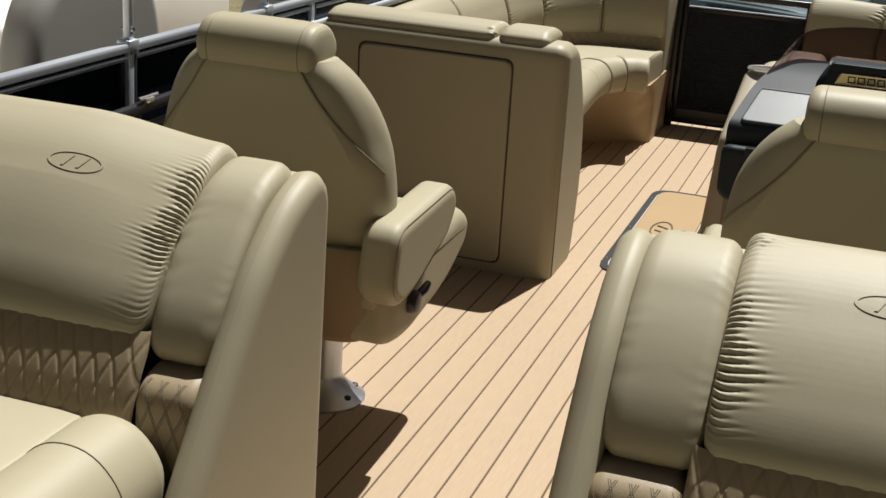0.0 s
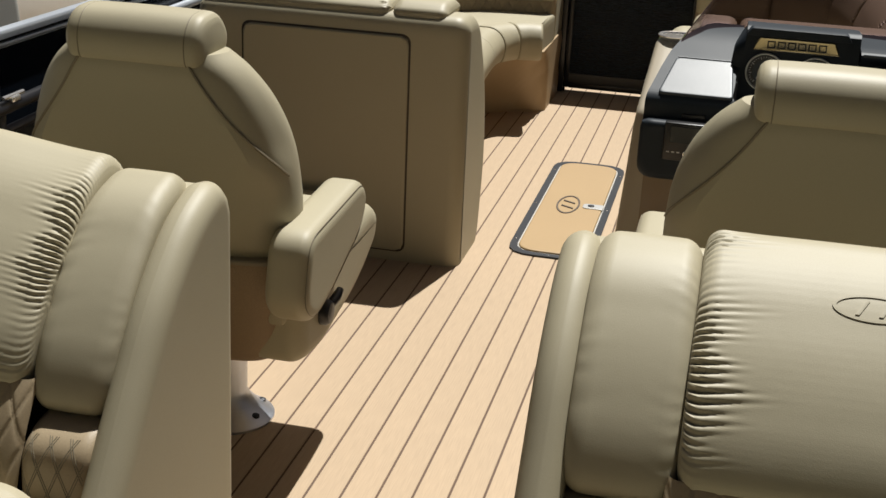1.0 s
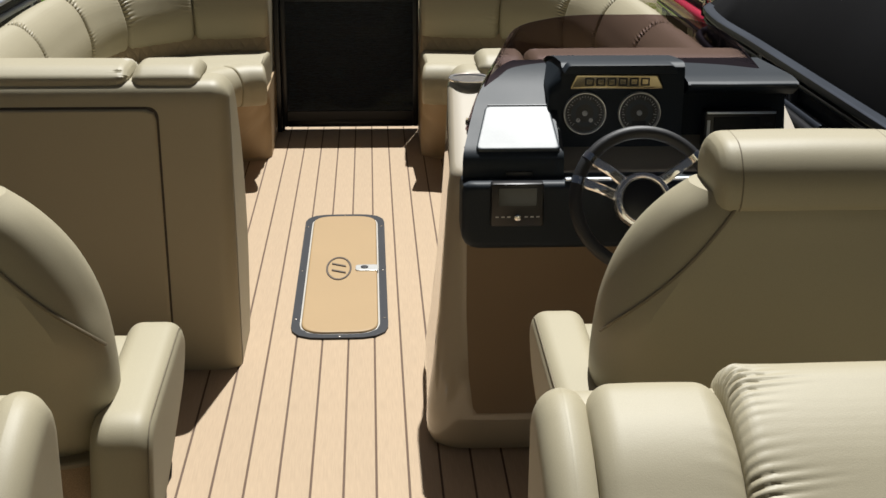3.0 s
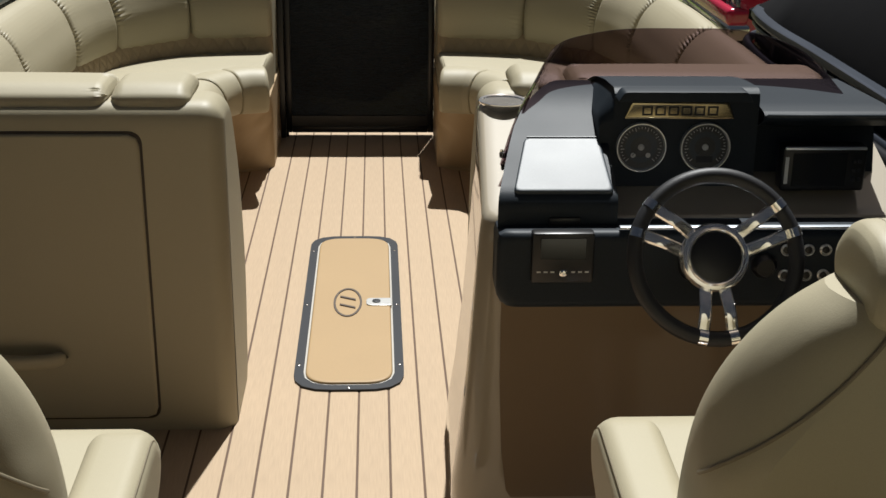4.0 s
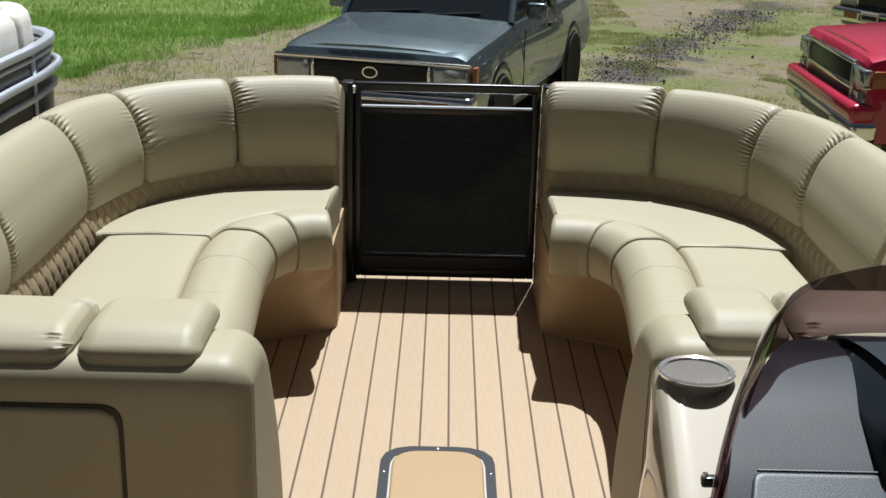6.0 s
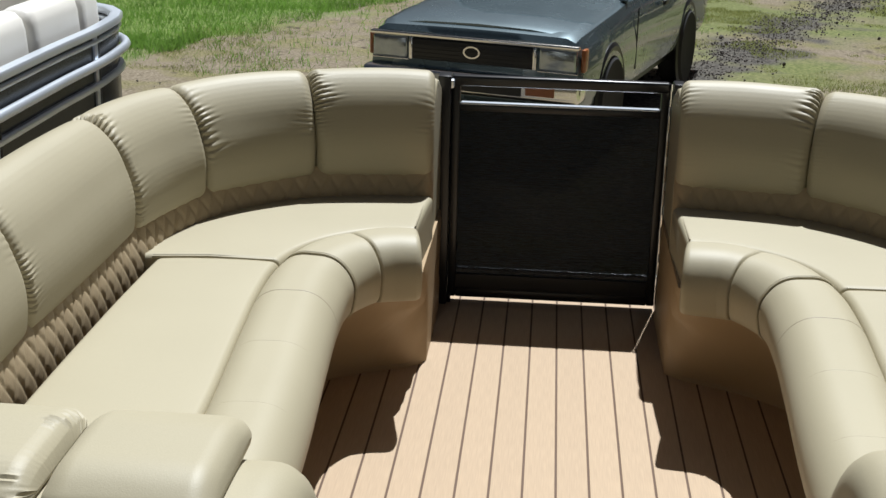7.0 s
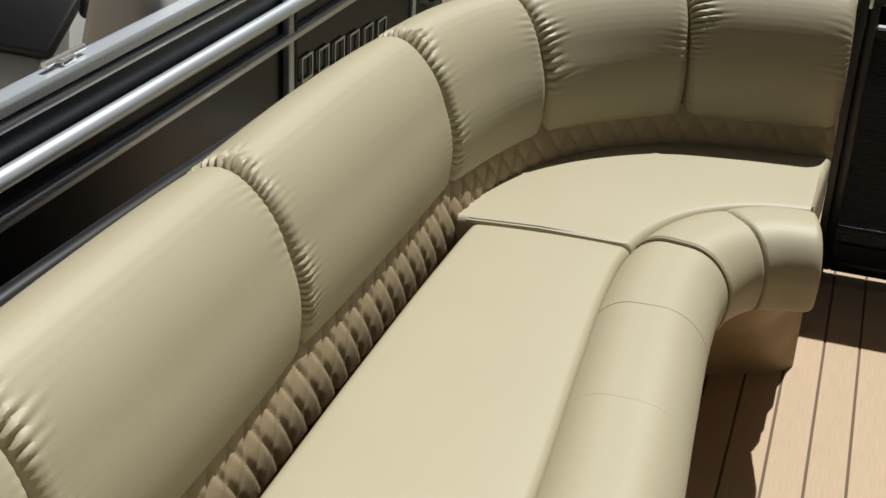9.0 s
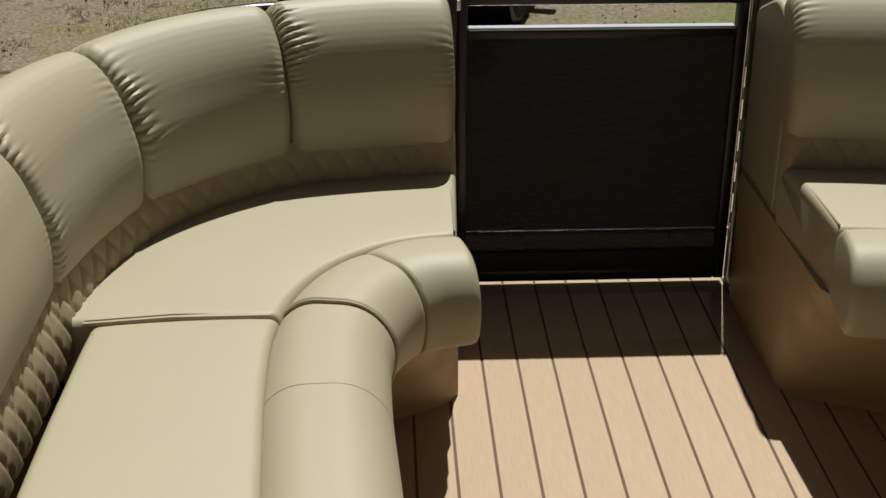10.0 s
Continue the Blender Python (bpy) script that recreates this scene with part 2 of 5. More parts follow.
def sweep(path, prof, stations=24, end=0.03, pleat=0.0, bulge=0.0, points=64, ends=(True, True), seed=0, seam_pleat=(1.0, 1.0), reach=0.032, folds=40):
    """A padded roll: prof (u to the right of the path, v up, absolute heights) along a plan path of (x, y), its ends rounded in."""
    prof = spaced(prof, points, True)
    nrm = normals2(prof)
    mid, half = (prof.max(0) + prof.min(0)) / 2, (prof.max(0) - prof.min(0)) / 2
    line = spaced(path, 200)
    seg = np.linalg.norm(np.diff(line, axis=0), axis=1)
    length = seg.sum()
    u = np.linspace(0, 1, stations)
    at = length * (0.5 - 0.5 * np.cos(np.pi * u)) * 0.6 + length * u * 0.4
    extra = np.array([0.15, 0.5, 1.0]) * end
    at = np.unique(np.r_[at, extra, length - extra])
    s = np.r_[0, np.cumsum(seg)]
    tan = np.gradient(line, axis=0)
    tan /= np.linalg.norm(tan, axis=1)[:, None]
    rng = np.random.RandomState(seed + 5)
    ph, fr = rng.rand(8) * 6.28, rng.uniform(0.8, 1.25, 8)
    i = np.arange(points)
    rings = []
    for a in at:
        p = np.array([np.interp(a, s, line[:, k]) for k in (0, 1)])
        t = np.array([np.interp(a, s, tan[:, k]) for k in (0, 1)])
        t /= np.linalg.norm(t)
        right = np.array([t[1], -t[0]])
        off, tuck = np.zeros(points), 0.0
        for k, d in enumerate((a, length - a)):
            if ends[k] and d < end:
                tuck += end * (1 - math.sqrt(max(0, 1 - (1 - d / end) ** 2)))
            if pleat and seam_pleat[k] > 0:
                uneven = 0.95 + 0.28 * np.sin(i / points * 6.2832 * 8 * fr[k + 2] + ph[k + 5]) + 0.20 * np.sin(i / points * 6.2832 * 23 + ph[k + 3])
                w = np.clip(1 - d / (2.4 * reach * np.clip(uneven, 0.3, 1.7)), 0, 1) ** 2 * min(1, d / 0.008 + 0.25)
                wave = np.sin(i / points * 3.1416 * folds * fr[k] + ph[k] + 1.1 * np.sin(i / points * 6.2832 * 5 + ph[k + 2]) + d * 25)
                w = w * (0.22 + 0.78 * np.clip(nrm[:, 1] + 0.35, 0, 1))
                off += pleat * seam_pleat[k] * w * (2.0 * np.abs(wave) - 1.2) * (0.55 + 0.45 * np.sin(i / points * 6.2832 * 3 + ph[k + 4]))
        off += bulge * math.sin(math.pi * a / length) ** 0.5 if 0 < a < length else 0
        q = mid + (prof - mid) * (1 - tuck / half) + nrm * off[:, None]
        rings.append([(p[0] + right[0] * x, p[1] + right[1] * x, z) for x, z in q])
    return loft(rings)


def slab(outline, z0, z1, r=0.02, rb=0.0, seg=5, points=0, crown=0.0):
    """A plate of any outline (x, y), its upper edge rounded by r and its lower edge by rb."""
    o = spaced(outline, points, True) if points else np.array(outline, float)
    n, rings = normals2(o), []
    e = np.roll(o, -1, 0) - o
    turn = e[:, 0] * np.roll(e, -1, 0)[:, 1] - e[:, 1] * np.roll(e, -1, 0)[:, 0]
    convex = (turn > -1e-7).all() or (turn < 1e-7).all()
    mid, half = (o.max(0) + o.min(0)) / 2, (o.max(0) - o.min(0)) / 2
    if not convex:
        for _ in range(6):
            n = n + np.roll(n, 1, 0) + np.roll(n, -1, 0)
            n /= np.linalg.norm(n, axis=1)[:, None]

    def ring(inset, z):
        q = mid + (o - mid) * (1 - inset / half) if convex else o - n * inset
        rings.append([(x, y, z) for x, y in q])

    for k in range(seg + 1 if rb else 1):
        a = k / seg * math.pi / 2
        ring(rb * (1 - math.sin(a)), z0 + rb * (1 - math.cos(a)))
    for k in range(seg + 1):
        a = k / seg * math.pi / 2
        ring(r * (1 - math.cos(a)), z1 - r + r * math.sin(a))
    ring(r + 0.004, z1 + crown * 0.15)
    if crown:
        ring(r + 0.03, z1 + crown)
    return loft(rings)


def rod(pts, r, seg=12, cap=True):
    """A tube of radius r (one, or one for each point) through the points."""
    p = [Vector(q) for q in pts]
    rs = [r] * len(p) if isinstance(r, (int, float)) else r
    rings, ref = [], None
    for i, c in enumerate(p):
        t = ((p[min(i + 1, len(p) - 1)] - c).normalized() + (c - p[max(i - 1, 0)]).normalized()).normalized()
        if ref is None:
            ref = t.orthogonal().normalized()
        ref = (ref - t * ref.dot(t)).normalized()
        b = t.cross(ref)
        rings.append([c + (ref * math.cos(2 * math.pi * k / seg) + b * math.sin(2 * math.pi * k / seg)) * rs[i] for k in range(seg)])
    return loft(rings, cap)


def lathe(prof, center=(0, 0, 0), seg=32, m=None):
    """Turned about z: prof of (radius, z)."""
    rings = [[(r * math.cos(2 * math.pi * k / seg), r * math.sin(2 * math.pi * k / seg), z) for k in range(seg)] for r, z in prof]
    bm = loft(rings)
    return moved(bm, m if m is not None else Matrix.Translation(center))


def plate(outline, depth, m):
    """A flat piece: outline (x, y) with its depth along its own z, then laid by m."""
    return moved(slab(outline, 0, depth, min(0.002, depth * 0.45), seg=2), m)


def ring_plate(outer, inner, depth, m):
    o, i = spaced(outer, 72, True), spaced(inner, 72, True)
    rings = [[(*p, 0) for p in o], [(*p, depth) for p in o], [(*p, depth) for p in i], [(*p, 0) for p in i], [(*p, 0) for p in o]]
    return moved(loft(rings, caps=False), m)


def rect(x0, x1, y0, y1, r=0.0, seg=6):
    pts = [(x0, y0), (x1, y0), (x1, y1), (x0, y1)]
    return rounded(pts, r, seg) if r else pts


def ellipse(a, b, n=40, cx=0, cy=0):
    return [(cx + a * math.cos(2 * math.pi * k / n), cy + b * math.sin(2 * math.pi * k / n)) for k in range(n)]


def emblem(parent, m, size, mat, label, onto=None):
    """An oval ring with two slanted bars in it."""
    bm = ring_plate(ellipse(size, size * 0.40), ellipse(size * 0.91, size * 0.34), 0.0022, m)
    for c in (-0.28, 0.28):
        w, h = 0.05 * size, 0.22 * size
        bm = joined(bm, plate([(c * size - w - 0.12 * size, -h), (c * size + w - 0.12 * size, -h), (c * size + w + 0.12 * size, h), (c * size - w + 0.12 * size, h)], 0.003, m))
    if onto is not None:
        out = (m.to_3x3() @ Vector((0, 0, 1))).normalized()
        for v in bm.verts:
            high = (m.inverted() @ v.co).z > 0.001
            hit = onto.ray_cast(v.co + out * 0.08, -out)[0]
            if hit is not None:
                v.co = hit + out * (0.0016 if high else -0.002)
    return part("emblem", bm, mat, parent, label)

# ---- deck ----
LINE0, PITCH = -0.296, 0.08
floor = solid("floor", box(-1.27, 1.27, -3.0, 6.32, -0.09, -0.0015), GROOVE, "pontoon deck of tan faux teak planks with dark seams", "floor", kind="structure", smooth=False)
plank_mesh = to_mesh("plank", box(0.0028, PITCH - 0.0028, -3.0, 6.30, -0.004, 0.0, 0.0008, 1), PLANK, smooth=False)
for k in range(-12, 19):
    if -1.27 < LINE0 + PITCH * k and LINE0 + PITCH * (k + 1) < 1.27:
        link("plank", plank_mesh, floor, m=Matrix.Translation((LINE0 + PITCH * k, 0, 0)))


def ski_hatch():
    hx0, hx1, hy0, hy1 = -0.158, 0.148, 3.29, 4.555
    cx = (hx0 + hx1) / 2
    t = thing("floor_hatch", (cx, 3.9, 0), "tan locker hatch lid in a dark grey frame on the deck", "hatch")
    z = Matrix.Translation((0, 0, 0.0005))

    def lid(inset, depth):
        return rect(hx0 + inset, hx1 - inset, hy0 + inset * 1.1, hy1 - inset * 1.1, 0.10 - inset * 0.6, 10)

    part("frame", ring_plate(lid(0, 0), lid(0.026, 0), 0.006, z), DARK_GREY, t, "dark grey rim")
    part("gasket", ring_plate(lid(0.0262, 0), lid(0.0315, 0), 0.0045, z), GASKET, t, "pale gasket line")
    part("lid", slab(lid(0.032, 0), 0.0006, 0.0115, 0.005, seg=3), HATCH_LID, t)
    turned = Matrix.Translation((-0.018, 3.905, 0.0118)) @ Matrix.Rotation(radians(90), 4, "Z")
    emblem(t, turned @ Matrix.Diagonal((1, 0.95, 1, 1)), 0.118, LOGO_BROWN, "dark oval print")
    latch = part("latch", slab(rounded([(0.040, 3.875), (0.120, 3.875), (0.120, 3.935), (0.040, 3.935)], [0.018, 0.004, 0.004, 0.018]), 0.0117, 0.0155, 0.002, seg=2), BEZEL, t, "chrome pull latch")
    part("lock", lathe([(0.013, 0), (0.013, 0.003), (0.009, 0.0042), (0.004, 0.0036)], (0.072, 3.905, 0.0155), 20), DARK_GREY, latch)
    screw = to_mesh("screw", lathe([(0.0045, 0), (0.0042, 0.0012), (0.002, 0.002)], (0, 0, 0), 12), CHROME)
    for x, y in ((hx0 + 0.012, 3.45), (hx0 + 0.012, 3.9), (hx0 + 0.012, 4.4), (hx1 - 0.012, 3.45), (hx1 - 0.012, 3.9), (hx1 - 0.012, 4.4), (cx, hy0 + 0.012), (cx, hy1 - 0.012)):
        link("screw", screw, t, m=Matrix.Translation((x, y, 0.0065)))


ski_hatch()


def bow_gate():
    t = thing("bow_gate", (0, 6.0, 0), "black metal bow gate with a mesh screen, shut", "gate")
    y0, y1 = 5.985, 6.015
    for x in (-0.338, 0.312):
        part("stile", box(x, x + 0.026, y0, y1, 0.016, 0.75, 0.004, 2), BLACK_METAL, t)
    part("top_rail", box(-0.338, 0.338, y0 - 0.002, y1 + 0.002, 0.718, 0.752, 0.008, 3), BLACK_METAL, t)
    rail = part("middle_rail", box(-0.312, 0.312, y0, y1, 0.640, 0.660, 0.004, 2), BLACK_METAL, t)
    part("silver_strip", box(-0.310, 0.310, y0 - 0.003, y1, 0.6605, 0.666, 0.002, 1), ALU, rail, "thin silver strip")
    part("bottom_rail", box(-0.312, 0.312, y0, y1, 0.016, 0.046, 0.004, 2), BLACK_METAL, t)
    part("kick_panel", box(-0.312, 0.312, y0 + 0.004, y1 - 0.004, 0.046, 0.094), BLACK_METAL, t, "solid black kick panel", smooth=False)
    part("screen", box(-0.312, 0.312, 5.996, 6.004, 0.094, 0.640), MESH_SCREEN, t, "fine black mesh", smooth=False)
    hinge = part("hinge", box(0.3395, 0.3445, 5.98, 5.99, 0.016, 0.75, 0.001, 1), CHROME, t, "thin bright piano hinge")
    for k in range(9):
        part("knuckle", rod([(0.342, 5.982, 0.04 + 0.08 * k), (0.342, 5.982, 0.09 + 0.08 * k)], 0.004, 8), CHROME, hinge)
    part("foot", box(-0.340, -0.326, 5.970, 5.9845, 0.0, 0.03, 0.003, 2), BLACK_METAL, t)
    part("jamb", box(-0.380, -0.3385, 5.95, 6.02, 0.0, 0.755, 0.004, 2), BLACK_METAL, t)
    part("jamb", box(0.3475, 0.380, 5.955, 6.02, 0.0, 0.755, 0.004, 2), BLACK_METAL, t)
    part("latch", box(-0.352, -0.330, 5.955, 5.985, 0.715, 0.742, 0.004, 2), ALU, t, "small silver latch")


bow_gate()


# ---- bow fence ----
def fence_path(sx, a0, y0, y1, bow, a1, n=60):
    """Along one side, round the bow corner and in to the gate."""
    pts = [(a0, y0), (a0, (y0 + y1) / 2), (a0, y1 - 0.3), (a0 - 0.03, y1), (a0 - 0.16, y1 + (bow - y1) * 0.55), (a0 - 0.42, bow - 0.03), (a0 - 0.62, bow), (a1, bow)]
    return [(sx * x, y) for x, y in smooth_line(pts, n)]


def own_fence(sx):
    path = fence_path(sx, 1.262, -2.9, 5.25, 6.0, 0.375)
    t = thing("fence", (sx * 1.262, 1.5, 0), "black panelled pontoon boat fence with a dark tube rail", "fence", "boat fence")
    line = np.array(path)
    s = 1 if sx < 0 else -1
    part("panel", sweep(line, [(-0.004, 0.03), (0.004, 0.03), (0.004, 0.66), (-0.004, 0.66)], 60, 0.001, points=8), BLACK_PANEL, t)
    part("top_rail", sweep(line, ellipse(0.018, 0.018, 14, 0, 0.715), 60, 0.002, points=14), BLACK_METAL, t, "dark anodised tube")
    part("middle_rail", sweep(line, ellipse(0.012, 0.012, 12, 0, 0.655), 60, 0.002, points=12), BLACK_METAL, t)
    for k in (6, 14, 22, 30, 38, 59):
        x, y = path[k]
        part("post", box(x - 0.014, x + 0.014, y - 0.014, y + 0.014, 0, 0.71, 0.003, 2), BLACK_METAL, t)
    cleat = part("cleat", joined(rod([(sx * 1.262, 1.92, 0.745), (sx * 1.262, 2.02, 0.745)], [0.006, 0.006], 10), box(sx * 1.262 - 0.012, sx * 1.262 + 0.012, 1.95, 1.99, 0.73, 0.745, 0.003, 2)), POLISHED, t, "small chrome cleat")


for sx in (-1, 1):
    own_fence(sx)


# ---- bow lounges ----
BACK_PTS = [(1.045, 3.42), (1.045, 3.9), (1.048, 4.4), (1.045, 4.75), (1.035, 4.98), (1.00, 5.17), (0.93, 5.33), (0.82, 5.46), (0.69, 5.545), (0.52, 5.59), (0.358, 5.605)]
BOLSTER_PTS = [(0.545, 3.35), (0.55, 3.8), (0.565, 4.2), (0.588, 4.55), (0.60, 4.8), (0.597, 4.93), (0.575, 5.03), (0.525, 5.115), (0.45, 5.17), (0.356, 5.19)]
BACK_PROF = rounded([(0.0, 0.526), (0.185, 0.522), (0.205, 0.76), (0.115, 0.825), (0.035, 0.76), (-0.012, 0.63)], [0.03, 0.02, 0.06, 0.09, 0.12, 0.08], 7)


def cut(line, lo, hi):
    n = len(line) - 1
    return line[int(round(lo * n)):int(round(hi * n)) + 1]


def nearest_fraction(line, x, y):
    return int(np.argmin(np.hypot(line[:, 0] - x, line[:, 1] - y))) / (len(line) - 1)


def quilt(line, z0, z1, lean, side, cell=0.062, depth=0.005, step=0.004, tall=1.5, double=False):
    """A padded band of diamond tufts along a plan line; lean is how far its top lies behind its foot."""
    length = np.linalg.norm(np.diff(line, axis=0), axis=1).sum()
    n = int(length / step)
    line = spaced(line, n)
    tan = np.gradient(line, axis=0)
    tan /= np.linalg.norm(tan, axis=1)[:, None]
    right = np.stack([tan[:, 1], -tan[:, 0]], 1) * side
    rows = int((z1 - z0) / (step * 1.6)) + 1
    v = np.linspace(0, 1, rows)[None, :]
    a, b = np.linspace(0, length, n)[:, None] / cell, v * (z1 - z0) / (cell * tall)
    near = [np.minimum(q % 1, 1 - q % 1) * cell for q in (a + b, a - b)]
    h = depth * np.minimum(1, np.minimum(*near) / (cell * 0.22)) ** 0.5
    for d in near if double else ():
        h = h - 0.0013 * np.exp(-((d - 0.0022) / 0.0009) ** 2)
    fall = np.minimum(np.linspace(0, length, n), length - np.linspace(0, length, n))[:, None]
    h = h + 0.020 * np.sin(np.pi * (0.12 + 0.83 * v)) ** 0.7 - (0.02 * np.exp(-(fall / 0.008)) if double else 0)
    u = lean * v - h
    xy = line[:, None, :] + right[:, None, :] * u[:, :, None]
    bm = bmesh.new()
    grid = [[bm.verts.new((*xy[i, j], z0 + v[0, j] * (z1 - z0))) for j in range(rows)] for i in range(n)]
    for p, q in zip(grid, grid[1:]):
        for j in range(rows - 1):
            bm.faces.new((p[j], q[j], q[j + 1], p[j + 1]))
    return bm


def mirrored(pts, sx):
    return np.array([(sx * x, y) for x, y in pts])


def flip_prof(prof, sx):
    return [(sx * u, v) for u, v in prof]


def side_wedge(x0, x1, prof, r, steps=6):
    """A padded wedge: a (y, z) outline drawn out from x0 to x1, its two faces rounded in by r."""
    o = spaced(prof, 90, True)
    n = normals2(o)
    turn = [(r * (1 - math.cos(k / steps * math.pi / 2)), r * (1 - math.sin(k / steps * math.pi / 2))) for k in range(steps + 1)]
    rings = [(x0, r + 0.005)] + [(x0 + d, i) for d, i in turn] + [(x1 - d, i) for d, i in turn[::-1]] + [(x1, r + 0.005)]
    out = [[(x, *(p - q * i)) for p, q in zip(o, n)] for x, i in rings]
    return loft(out)


def bow_lounge(sx):
    t = thing("lounge_seat", (sx * 0.8, 4.6, 0), "curved beige vinyl bow lounge with pleated back cushions and quilted band", "lounge seat", "bow lounges")
    gate = 0.358 if sx < 0 else 0.334
    back_pts = BACK_PTS[:-1] + [(gate, 5.605)]
    back = mirrored(smooth_line(back_pts, 400), sx)
    prof = flip_prof(BACK_PROF, sx)
    marks = [0.0] + [nearest_fraction(back, sx * x, y) for x, y in ((1.045, 3.66), (1.047, 4.285), (1.037, 4.955), (0.945, 5.305), (0.69, 5.545))] + [1.0]
    for k, (lo, hi) in enumerate(zip(marks, marks[1:])):
        part("back_cushion", sweep(cut(back, lo, hi), prof, 60, 0.026, 0.0055, 0.009, 250, seed=k * 3 + (11 if sx > 0 else 0), seam_pleat=(1.6, 0.35), reach=0.032, folds=60), VINYL, t)
    # shell behind the cushions, and the quilted band under them
    part("back_shell", sweep(back, flip_prof(rounded([(0.06, 0.0), (0.20, 0.0), (0.20, 0.62), (0.06, 0.60)], 0.02), sx), 60, 0.004, points=24), VINYL, t)
    part("quilted_band", quilt(back, 0.405, 0.555, 0.02, sx, 0.054, 0.0055, 0.004, 1.5, True), QUILT, t, "darker diamond quilted band")
    # end panel beside the gate
    end = rounded([(5.945, 0.0), (5.64, 0.0), (5.64, 0.36), (5.62, 0.55), (5.68, 0.72), (5.78, 0.79), (5.945, 0.72)], [0.01, 0.01, 0.02, 0.1, 0.1, 0.06, 0.02])
    part("end_panel", side_wedge(*sorted((sx * (gate + 0.008), sx * (gate + 0.036))), end, 0.010), VINYL, t)
    # seat cushions
    bolster = smooth_line(BOLSTER_PTS[:-1] + [(gate - 0.002, 5.19)], 300)
    tan = np.gradient(bolster, axis=0)
    tan /= np.linalg.norm(tan, axis=1)[:, None]
    inner = bolster + np.stack([tan[:, 1], -tan[:, 0]], 1) * 0.092
    backl = smooth_line(back_pts, 400)
    f_in, f_out = nearest_fraction(backl, 1.037, 4.955), nearest_fraction(inner, 0.69, 4.975)
    bo = cut(backl, f_in, 1.0)
    nb = np.gradient(bo, axis=0)
    nb /= np.linalg.norm(nb, axis=1)[:, None]
    bo = bo + np.stack([nb[:, 1], -nb[:, 0]], 1) * 0.008
    bl = cut(backl, 0.0, f_in) - np.array([0.050, 0])
    for back_edge, front_edge in ((bo, cut(inner, f_out, 1.0)), (bl, cut(inner, 0.0, f_out) )):
        a, b = spaced(back_edge, 50), spaced(front_edge, 50)
        part("seat_cushion", seat_strip(a * (sx, 1), b * (sx, 1), 0.33, 0.470, 0.018), VINYL, t)
    for dy in (0.0, 0.011):
        part("piping", rod([(sx * 1.0, 4.953 + dy, 0.469), (sx * 0.86, 4.965 + dy, 0.472), (sx * 0.70, 4.975 + dy, 0.467)], 0.0042, 8), VINYL, t)
    part("piping", rod([(sx * (gate + 0.020), 5.29, 0.4715), (sx * (gate + 0.018), 5.42, 0.4725), (sx * (gate + 0.018), 5.57, 0.4690)], 0.0022, 8), WELT, t)
    # rolled front edge, in two pieces, stitched
    bprof = flip_prof(rounded([(-0.085, 0.325), (0.10, 0.325), (0.114, 0.42), (0.068, 0.484), (-0.05, 0.487), (-0.105, 0.42)], [0.03, 0.02, 0.06, 0.07, 0.07, 0.06], 7), sx)
    bol = mirrored(bolster, sx)
    fs = nearest_fraction(bol, sx * 0.605, 4.985)
    part("seat_roll", sweep(cut(bol, 0, fs), bprof, 40, 0.014, 0.0, 0.002, 48), VINYL, t)
    fm = fs + (1 - fs) * 0.52
    part("seat_roll", sweep(cut(bol, fs, fm), bprof, 30, 0.006, 0.0, 0.004, 48), VINYL, t)
    part("seat_roll", sweep(cut(bol, fm, 1.0), bprof, 30, 0.014, 0.0, 0.005, 48), VINYL, t)
    # double piping at the joint, and round the end by the gate
    for f, grow in ((fs, 1.012), (fs + 0.006, 1.016), (0.985, 1.004)):
        i = min(298, int(f * 299))
        p, q = bol[i], bol[i + 1] - bol[i]
        q = q / np.linalg.norm(q)
        mid = np.array([0.0, 0.40])
        loop = [mid + (np.array(w) - mid) * grow for w in spaced(bprof, 64, True)]
        loop = [w for w in loop if w[1] > 0.325]
        k = max(range(len(loop)), key=lambda j: math.dist(loop[j], loop[j - 1]))
        part("piping", rod([(p[0] + q[1] * u, p[1] - q[0] * u, v) for u, v in loop[k:] + loop[:k]], 0.0030 if f < 0.9 else 0.0016, 8), VINYL if f < 0.9 else STITCH, t)
    for y in (4.12, 4.42, 4.72):
        x, yy = bol[int(nearest_fraction(bol, sx * 0.6, y) * 299)]
        pts = [(x + sx * u, yy, v + 0.0006) for u, v in spaced(flip_prof(bprof, sx), 48, True) if v > 0.4]
        pts.sort()
        part("stitch", rod(pts, 0.0016, 6), STITCH, t, "fine stitched seam")
    # moulded base
    def foot(d):
        o = [*[tuple(q) for q in smooth_line([(0.60 + d, 3.35), (0.615 + d, 4.2), (0.635 + d, 4.75), (0.63 + d, 5.0), (0.585 + d * 0.8, 5.12 + d * 0.9), (0.50 + d * 0.3, 5.20 + d * 1.3), (0.40, 5.225 + d * 1.6)], 40)], (gate, 5.27 + d * 1.6), (gate, 5.93), (0.62, 5.93), (1.05, 5.7), (1.2, 5.3), (1.2, 3.4)]
        return [(sx * x, y) for x, y in spaced(o, 150, True)]

    part("base", loft([[(x, y, z) for x, y in foot(d)] for z, d in ((0.0, 0.125), (0.012, 0.13), (0.10, 0.115), (0.22, 0.06), (0.30, 0.02), (0.335, 0.0))]), BASE_VINYL, t)


